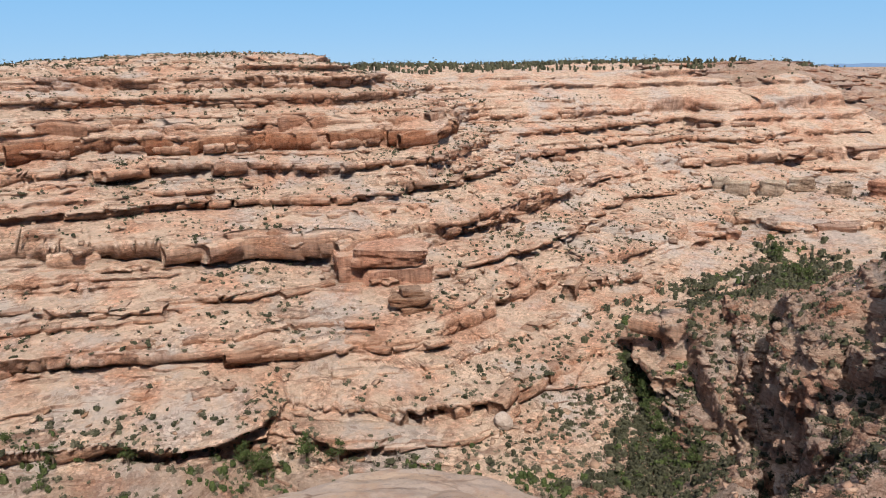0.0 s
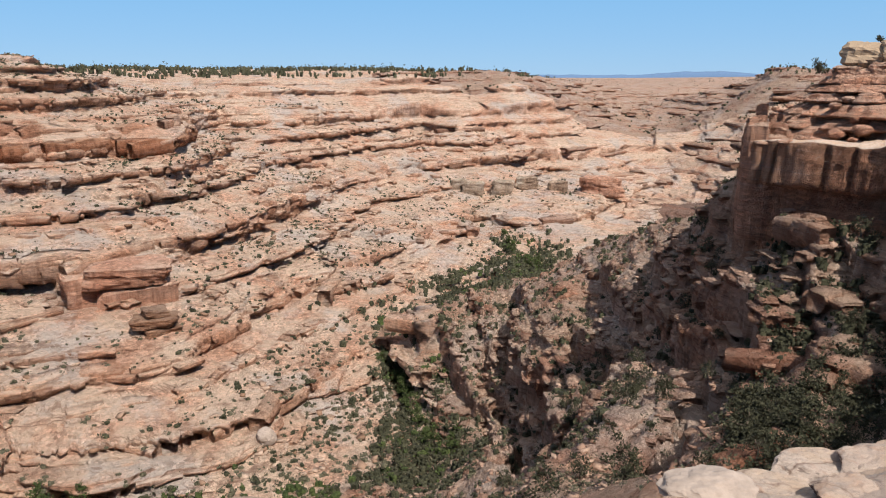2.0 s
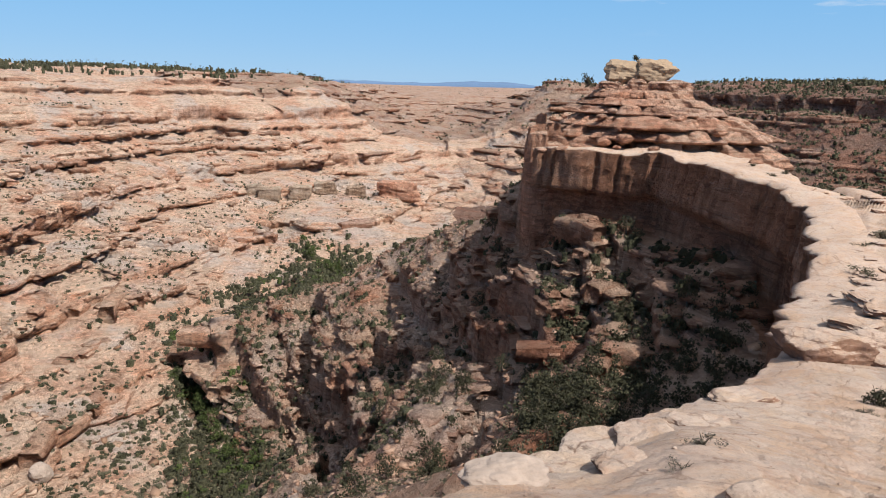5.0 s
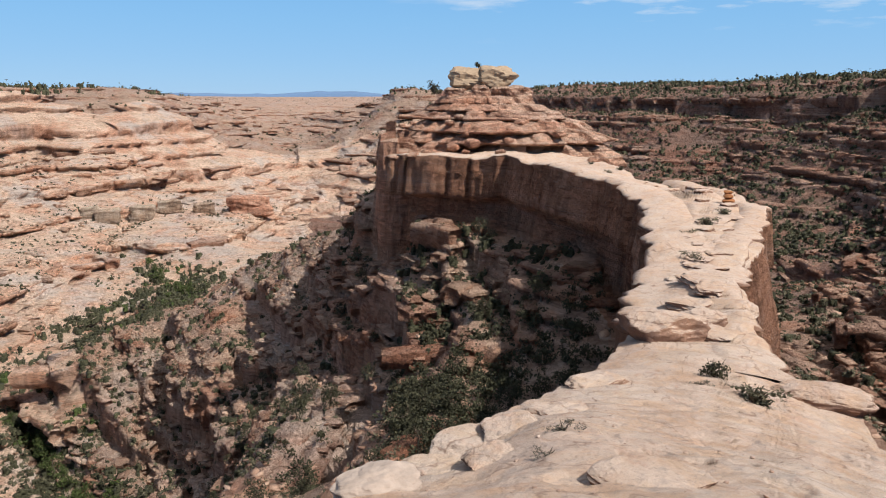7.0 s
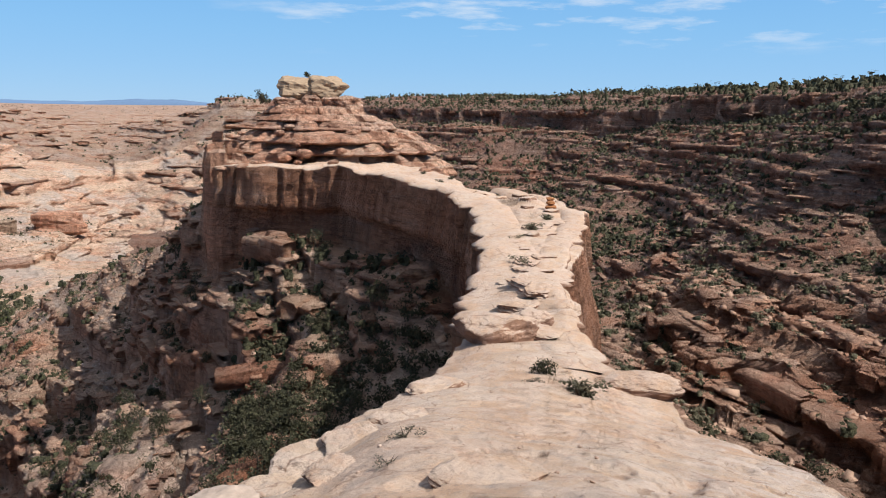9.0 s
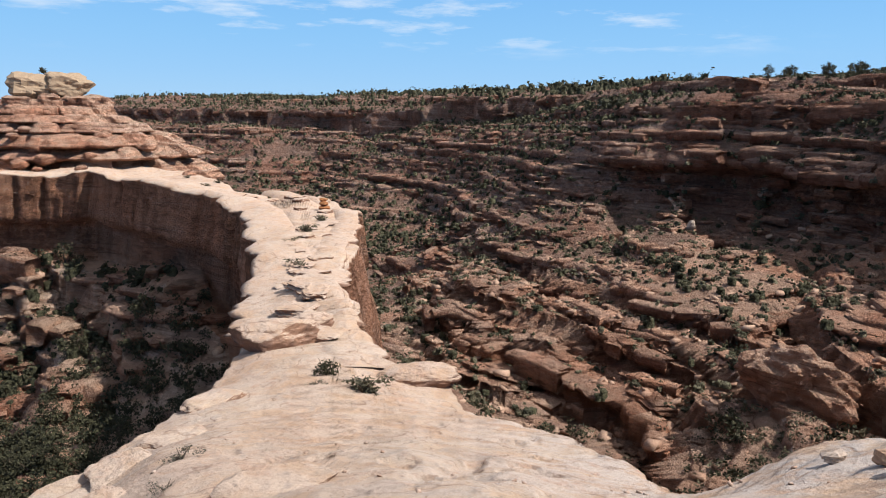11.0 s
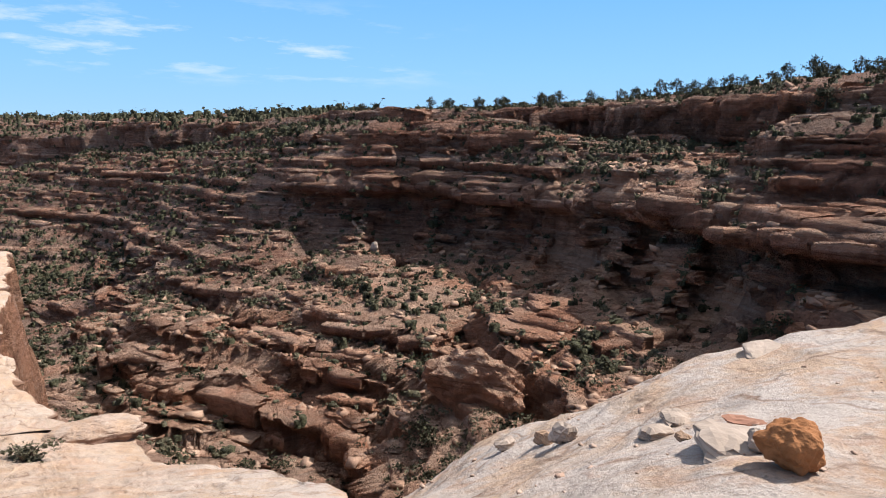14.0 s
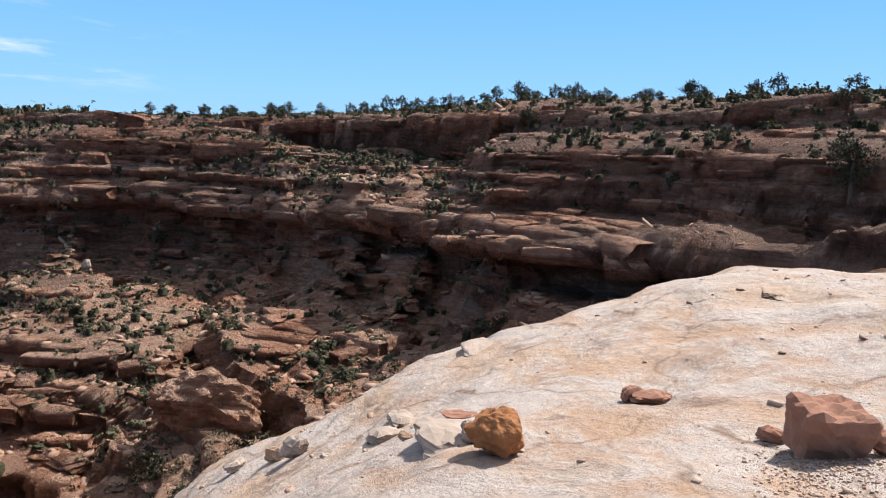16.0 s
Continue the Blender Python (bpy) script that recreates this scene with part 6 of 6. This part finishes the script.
def tree(name, height, spread_of, trunk_high, leaves, leaf, crown_material, label, category, seed, lumps=14):
    """Crooked tapered trunk, forking limbs and a crown of small leaf sprigs in uneven lumps round the limbs' ends."""
    r = random.Random(seed)
    base = new(name)
    bm = bmesh.new()
    bend = [Vector((0, 0, -0.3))]
    for i in range(1, 6):
        bend.append(Vector((r.uniform(-0.06, 0.06) * height * i / 5, r.uniform(-0.06, 0.06) * height * i / 5, height * 0.75 * i / 5)))
    stem(bm, bend, [height * 0.045 * (1 - 0.16 * i) for i in range(6)], 8)
    part("trunk", bm, BARK, base)
    ends = []
    for i in range(7):
        a, up = r.uniform(0, 2 * math.pi), r.uniform(trunk_high, 0.75)
        start = bend[max(1, min(5, int(up * 5 / 0.75)))]
        out = spread_of * r.uniform(0.45, 0.95)
        end = start + Vector((math.cos(a) * out, math.sin(a) * out, height * r.uniform(0.05, 0.25)))
        bm = bmesh.new()
        stem(bm, [start, start.lerp(end, 0.5) + Vector((0, 0, -0.03 * height)), end], [height * 0.022, height * 0.015, height * 0.006], 5)
        part("limb", bm, BARK, base)
        ends.append(end)
    ends.append(Vector((0, 0, height * 0.9)))
    nr = np.random.RandomState(seed)
    fill = nr.normal(0, 1, (lumps, 3))
    fill *= (0.35 + 0.5 * nr.rand(lumps, 1)) / np.linalg.norm(fill, axis=1)[:, None]
    cores = np.array([(0, 0, height * (0.5 + 0.4 * trunk_high))]) + fill * (spread_of, spread_of, height * 0.42)
    cores[: len(ends)] = np.array(ends)[: lumps]
    c = cores[nr.randint(0, lumps, leaves)]
    d = nr.normal(0, 1, (leaves, 3))
    d /= np.linalg.norm(d, axis=1)[:, None]
    c = c + d * spread_of * (0.06 + 0.34 * nr.rand(leaves, 1)) * (1, 1, 0.8)
    u = nr.normal(0, 1, (leaves, 3)) + 0.5 * d
    u /= np.linalg.norm(u, axis=1)[:, None]
    v = np.cross(u, nr.normal(0, 1, (leaves, 3)))
    v /= np.linalg.norm(v, axis=1)[:, None]
    l = leaf * (0.6 + 0.8 * nr.rand(leaves, 1))
    q = np.stack([c - u * l, c + v * l * 0.5, c + u * l, c - v * l * 0.5], 1).reshape(-1, 3)
    part("crown", raw_mesh("crown", q, np.arange(4 * leaves).reshape(-1, 4), crown_material), crown_material, base)
    return tagged(base, label, category)


def bush(name, wide, high, leaves, leaf, material, label, seed):
    """A low plant: a few bare stems from one root and a cushion of sprigs."""
    r = random.Random(seed)
    base = new(name)
    for _ in range(5):
        a = r.uniform(0, 2 * math.pi)
        bm = bmesh.new()
        tip = Vector((math.cos(a) * wide * 0.33, math.sin(a) * wide * 0.33, high * r.uniform(0.5, 0.8)))
        stem(bm, [Vector((0, 0, -0.05)), tip * 0.5 + Vector((0, 0, 0.03)), tip], [0.025 * wide, 0.018 * wide, 0.008 * wide], 5)
        part("stem", bm, BARK, base)
    v, q = leaf_cloud(leaves, 1.0, leaf, seed, 9, 0.7)
    v = v * (wide * 0.75, wide * 0.75, high * 0.95)
    part("foliage", raw_mesh("foliage", v, q, material), material, base)
    return tagged(base, label, "bush")


def planted(first, spots_of, low, high, seed, group):
    """Copies of a plant at places on the ground, each with a turn and size of its own."""
    r = random.Random(seed)
    tagged(first, group=group)
    for i, p in enumerate(spots_of):
        s = r.uniform(low, high)
        m = pose(p[0], p[1], p[2] - 0.05, 0, 0, r.uniform(0, 360)) @ Matrix.Diagonal((s, s, s * r.uniform(0.85, 1.15), 1))
        if i == 0:
            first.matrix_basis = m
        else:
            keep = first.matrix_basis.copy()
            first.scale = (1, 1, 1)
            copy_thing(first, m)
            first.matrix_basis = keep


def some(places, count, seed):
    r = np.random.RandomState(seed)
    return places[r.permutation(len(places))[:count]]


def single_plants():
    j = tree("juniper", 3.6, 1.7, 0.1, 480, 0.16, JUNIPER, "dark green Utah juniper with a crooked grey trunk", "tree", 5, 24)
    planted(j, some(spots(3000, (24, 62), (48, 170), 61, lambda a, d, z: d < creek_at(a) - 12), 70, 1), 0.6, 1.2, 2, "junipers below the ridge")
    k = tree("pinyon_pine", 3.8, 1.9, 0.1, 520, 0.2, JUNIPER, "dark pinyon pine standing on the mesa rim", "tree", 8, 24)
    planted(k, some(spots(5000, (88, 158), (100, 330), 62, lambda a, d, z: z > 7), 120, 3), 0.7, 1.35, 4, "pinyons on the rim")
    c = tree("cottonwood", 9.0, 3.4, 0.25, 900, 0.3, COTTONWOOD, "bright green cottonwood by the creek", "tree", 11, 26)
    low = [ground_at(a, d) for a, d in ((-34, 203), (-31, 196), (-26, 188), (-17.5, 184), (-16.4, 181), (-15, 179), (-12, 176), (-9.5, 176), (14.6, 258), (15.4, 240), (16.4, 222), (17.6, 200), (15.0, 250), (15.9, 232), (17.0, 212), (18.2, 192), (16.8, 230), (19, 182), (20.6, 178), (24.9, 392), (25.6, 372), (26.2, 352), (26.8, 338), (27.6, 330), (24.2, 405))]
    planted(c, low, 0.55, 1.05, 6, "cottonwoods along the creek")
    b2 = bush("juniper_bush", 1.1, 0.95, 700, 0.05, JUNIPER, "round dark green juniper bush on bare slickrock", 3)
    planted(b2, [ground_at(69.3, 26.2), ground_at(65.4, 43), ground_at(66, 44.5)], 0.9, 1.25, 1, "bushes on the ridge")
    b3 = bush("sage_bush", 1.3, 0.6, 650, 0.05, BRUSH, "spreading grey-green sage on the slickrock", 4)
    planted(b3, [ground_at(a, d) for a, d in ((72.3, 24.2), (67.7, 66), (66, 58.4), (66.5, 60), (60.4, 108), (61.2, 112), (66.7, 92), (65.3, 96), (64, 84), (67.2, 51), (63.6, 101), (68.9, 72), (59, 117))], 0.9, 1.7, 5, "bushes on the ridge")
    b4 = bush("dry_bush", 1.0, 0.4, 420, 0.045, DRY_BRUSH, "grey half-dead brush in a rock hollow", 6)
    planted(b4, [ground_at(a, d) for a, d in ((57.9, 13.2), (56.7, 11.2), (70.6, 25.4), (68.4, 24.8), (75, 27.4))], 0.45, 1.0, 7, "bushes on the ridge")
    p = tree("pinyon_pine", 7.0, 2.5, 0.15, 1800, 0.16, JUNIPER, "tall dark pinyon beside the bare rock slope", "tree", 17, 34)
    p.matrix_basis = Matrix.Translation(ground_at(154.2, 88))
    t = bush("juniper_bush", 2.0, 1.5, 420, 0.06, JUNIPER, "small juniper rooted on top of the cap boulder", 9)
    t.location = at(50.1, 147, 5.9)
    t = bush("juniper_bush", 3.0, 3.2, 420, 0.06, JUNIPER, "juniper clinging to the butte below the cap", 10)
    t.location = at(46.7, 145, 0.8)


DRY_BRUSH = foliage("dry_grey_brush", (0.14, 0.12, 0.09), (0.27, 0.25, 0.19))
single_plants()


# ---- single rocks ----
def lying(name, bearing, dist, size, turn, material, label, seed, lift=0.0, tilt=0.0, **shape):
    ob = stone(name, ground_at(bearing, dist), size, turn, material, label, seed, **shape)
    ob.matrix_basis = ob.matrix_basis @ pose(0, 0, lift, tilt, 0, 0)
    return ob


def single_rocks():
    lying("boulder", 131.5, 4.5, (0.36, 0.34, 0.35), 20, ORANGE_STONE, "orange rounded sandstone boulder resting on pale slickrock", 71, detail=5, blocky=0.9, rough=0.2, faces=6, flat=0.74, sink=0.03, tilt=-8)
    lying("rock_block", 154.2, 5.1, (0.42, 0.36, 0.36), 52, RED_STONE, "angular red-brown sandstone block, tilted", 84, angular=True, edge=0.06, rough=0.11, skew=0.14, cuts=7, sink=0.05, tilt=-14)
    for a, d, w, h, m, label, s in (
            (151.2, 5.3, 0.26, 0.13, RED_STONE, "thin red-brown stone beside the large block", 72),
            (158.6, 5.2, 0.34, 0.2, RED_STONE, "red-brown stone chip on the slickrock", 73),
            (141.0, 6.35, 0.2, 0.16, RED_STONE, "small red-brown stone on slickrock", 74),
            (142.4, 6.35, 0.46, 0.14, RED_STONE, "long flat red-brown stone", 75),
            (127.2, 5.05, 0.66, 0.17, GREY_STONE, "long pale grey slab fragment leaning by the boulder", 76),
            (114.3, 7.8, 0.42, 0.3, GREY_STONE, "pale grey lump of sandstone", 77),
            (112.9, 8.1, 0.28, 0.22, PINK_STONE, "small pinkish stone on pale slickrock", 78),
            (112.5, 8.5, 0.24, 0.16, PINK_STONE, "small pinkish stone on pale slickrock", 79),
            (121.2, 6.65, 0.5, 0.18, GREY_STONE, "flat grey stone on the slickrock", 80),
            (122.6, 7.2, 0.52, 0.16, GREY_STONE, "flat grey stone on the slickrock", 81),
            (123.8, 5.5, 0.19, 0.13, PINK_STONE, "small pinkish stone on pale slickrock", 82),
            (127.9, 6.2, 0.34, 0.1, RED_STONE, "flat reddish chip of stone", 83),
            (109.5, 8.8, 0.36, 0.18, GREY_STONE, "grey stone near the edge of the shelf", 85),
            (129.4, 4.9, 0.24, 0.2, GREY_STONE, "grey stone wedged beside the boulder", 86)):
        lying("stone", a, d, (w * 0.85, w * 0.6, h * 0.85), 40 + 37 * s, m, label, s, angular=True, edge=0.16, rough=0.16, skew=0.3, cuts=4, sink=0.15)
    lying("rock_slab", 136.4, 13.0, (3.3, 1.5, 0.95), -46, SLICKROCK, "pale lip of slickrock split from the shelf", 91, detail=5, blocky=0.8, rough=0.16, flat=0.7, sink=0.3)
    lying("rock_slab", 128.3, 10.2, (1.2, 0.5, 0.3), -38, GREY_STONE, "thin grey slab lying on the shelf", 92, detail=4, blocky=1.0, flat=0.6, sink=0.45)
    lying("rock_slab", 149.8, 11.8, (1.3, 0.6, 0.3), -50, SLICKROCK, "low slab lying on the shelf", 93, detail=4, blocky=1.0, flat=0.6, sink=0.5)
    lying("boulder", 65.0, 32.0, (4.2, 2.8, 1.9), -55, SLICKROCK, "flat-topped boulder with an orange underside on the neck", 94, detail=5, blocky=0.7, rough=0.12, sink=0.15)
    lying("rock_slab", 67.6, 34.5, (3.2, 2.2, 1.3), -50, SLICKROCK, "tilted slab on the neck of the ridge", 95, detail=5, blocky=0.7, rough=0.12, sink=0.3)
    lying("rock_slab", 77.0, 27.0, (3.8, 2.0, 1.1), -75, SLICKROCK, "undercut slab at the ridge's edge", 96, detail=5, blocky=0.6, rough=0.12, sink=0.3)
    lying("rock_slab", 65.5, 10.0, (1.9, 1.3, 0.4), -60, SLICKROCK, "thin layered slab on the slickrock", 97, detail=5, blocky=0.8, rough=0.08, sink=0.4)
    for a, d, w, h, s in ((49.6, 15.0, 2.6, 0.9, 121), (53.2, 15.6, 2.0, 0.7, 122), (47.2, 12.4, 1.7, 0.7, 123), (57.6, 18.5, 2.6, 0.8, 124), (52.0, 12.0, 1.5, 0.5, 125), (60.5, 24.0, 2.4, 0.8, 126)):
        lying("rock_slab", a, d, (w, w * 0.7, h), -40 + 25 * (s % 3), SLICKROCK, "worn slab of slickrock parting from the brink", s, detail=5, blocky=0.9, rough=0.14, flat=0.7, sink=0.5)
    lying("boulder", 42.2, 10.2, (1.5, 1.0, 0.6), -30, GREY_STONE, "bleached white boulder on the brink", 98, detail=5, blocky=0.7, rough=0.16, sink=0.25)
    for i, (w, h) in enumerate(((1.9, 0.6), (1.5, 0.55), (1.0, 0.5))):
        lying("stone", 69.1, 78.0 + 0.15 * i, (w, w * 0.7, h), 50 * i, ORANGE_STONE, "orange stone stacked on the neck", 101 + i, lift=0.45 * i, detail=3, blocky=0.8, sink=0.05)
    lying("boulder", 97.75, 171, (2.6, 2.2, 2.8), 30, GREY_STONE, "white boulder lying before the shaded alcove", 104, detail=4, blocky=0.7)
    lying("boulder", 107.0, 90, (7.5, 13.0, 9.0), -40, SPUR_BLOCKS, "whale-backed hump of red sandstone on the spur", 112, detail=5, blocky=0.8, rough=0.3, faces=9, sink=0.3)
    lying("boulder", 4.3, 188, (6.0, 5.5, 6.0), 10, GREY_STONE, "pale round boulder on the sunlit slope", 105, detail=4, blocky=0.5)
    for a, d, w, h, s in ((30.9, 515, 34, 15, 106), (24.5, 500, 16, 10, 107), (26.3, 505, 15, 9, 108), (22.2, 495, 14, 11, 109), (28.2, 508, 14, 8, 110), (20.8, 500, 11, 8, 111)):
        lying("rock_block", a, d, (w, w * 0.6, h), -a, PALE_BLOCK if s != 106 else BUTTE_ROCK, "house-sized fallen sandstone block at the foot of the wall", s, angular=True, edge=0.1, rough=0.1, sink=0.2)


PALE_BLOCK = canyon_rock("pale_block_rock", (0.6, 0.5, 0.4), (0.55, 0.44, 0.34), (0.48, 0.32, 0.22), (0.5, 0.4, 0.3), 0.6)
single_rocks()


def outcrop(name, bearing, dist, foot, beds, material, label):
    """A free-standing pile of angular beds: (width, depth, foot, top, shift to the side, turn) each."""
    base = new(name)
    c = at(bearing, dist)
    base.location = (c.x, c.y, foot)
    side = at(bearing + 90, 1)
    for i, (w, d, lo, hi, shift, turn) in enumerate(beds):
        bm = chunk((w, d, hi - lo), 60 + i + int(dist), 0.07, 0.07, 7, 0.13)
        p = side * shift
        bmesh.ops.transform(bm, matrix=pose(p.x, p.y, (lo + hi) / 2 - foot, 0, 0, turn - bearing), verts=bm.verts)
        part("bed", bm, material, base)
    return tagged(base, label, "rock outcrop")


outcrop("rock_outcrop", -4.4, 262, -82, [(24, 20, -82, -67, 1, 8), (27, 20, -68, -60, 0, 0), (12, 12, -74, -62, -15, 15)], BUTTE_ROCK, "square undercut sandstone block on the nose of the wall")
outcrop("rock_outcrop", -3.2, 234, -98, [(20, 18, -98, -86, 1, 10), (15, 14, -87, -82, 0, -12), (17, 14, -82.3, -78.5, 0.8, 5), (12, 11, -78.7, -75, 1.5, 20), (14, 11, -75.2, -72, 0.5, -6), (8, 7, -72.2, -69.5, 1, 12)], RED_BEDS, "stacked red sandstone knob on the nose of the wall")
outcrop("rock_outcrop", -11.3, 408, -4, [(34, 24, -4, 1.5, 0, 4), (20, 18, 1.2, 3.6, 4, -8), (14, 12, 1.2, 4.2, -9, 12), (11, 9, 3.4, 5.6, 3, 20)], NORTH_BLOCKS, "low knob of broken beds on the rim")


def neck_slabs():
    """Split beds that lie across the neck of the ridge."""
    r = random.Random(77)
    first = None
    for i in range(34):
        d = 33 + 62 * (i / 33) ** 1.1
        mid = float(np.interp(d, [33, 46, 60, 80, 100], [67.5, 67.2, 67.8, 67, 63]))
        half = float(np.interp(d, [33, 46, 60, 80, 100], [4.2, 2.4, 2.6, 4, 2.5]))
        a = mid + r.uniform(-0.8, 0.6) * half
        w = r.uniform(1.6, 4.0)
        if i % 6 == 0:
            first = lying("rock_slab", a, d, (w, w * 0.8, 0.5), r.uniform(0, 360), SLICKROCK, "flat pale slab split from the neck's top bed", 300 + i, angular=True, edge=0.1, rough=0.12, cuts=5, sink=0.6)
            tagged(first, group="slabs on the neck")
        else:
            p = ground_at(a, d)
            s = r.uniform(0.7, 1.35)
            copy_thing(first, pose(p.x, p.y, p.z, r.uniform(-4, 4), r.uniform(-4, 4), r.uniform(0, 360)) @ Matrix.Diagonal((s, s * r.uniform(0.7, 1.2), r.uniform(0.7, 1.4), 1)))


neck_slabs()


def far_range():
    """Mountains on the far horizon down the canyon, haze painted as their blue."""
    n = 160
    az = np.radians(np.linspace(14, 50, n))
    top = 16 + 26 * np.exp(-((np.degrees(az) - 39) / 3.2) ** 2) + 8 * np.exp(-((np.degrees(az) - 29) / 5) ** 2) + 4 * bumps2(np.degrees(az) * 10, 0 * az, 9, 401)
    rings = [(4650, -60 + 0 * top), (4680, top * 0.5), (4720, top), (4790, top * 0.6), (4900, -60 + 0 * top)]
    v = np.concatenate([np.stack([d * np.sin(az), d * np.cos(az), z], -1) for d, z in rings])
    ids = np.arange(len(rings) * n).reshape(len(rings), n)
    q = np.stack([ids[:-1, :-1], ids[:-1, 1:], ids[1:, 1:], ids[1:, :-1]], -1).reshape(-1, 4)
    tagged(new("backdrop", raw_mesh("backdrop", v, q, plain("haze_blue_range", (0.13, 0.21, 0.34)))), "faint mountains on the far horizon, painted blue for haze", "mountains", kind="structure")


far_range()
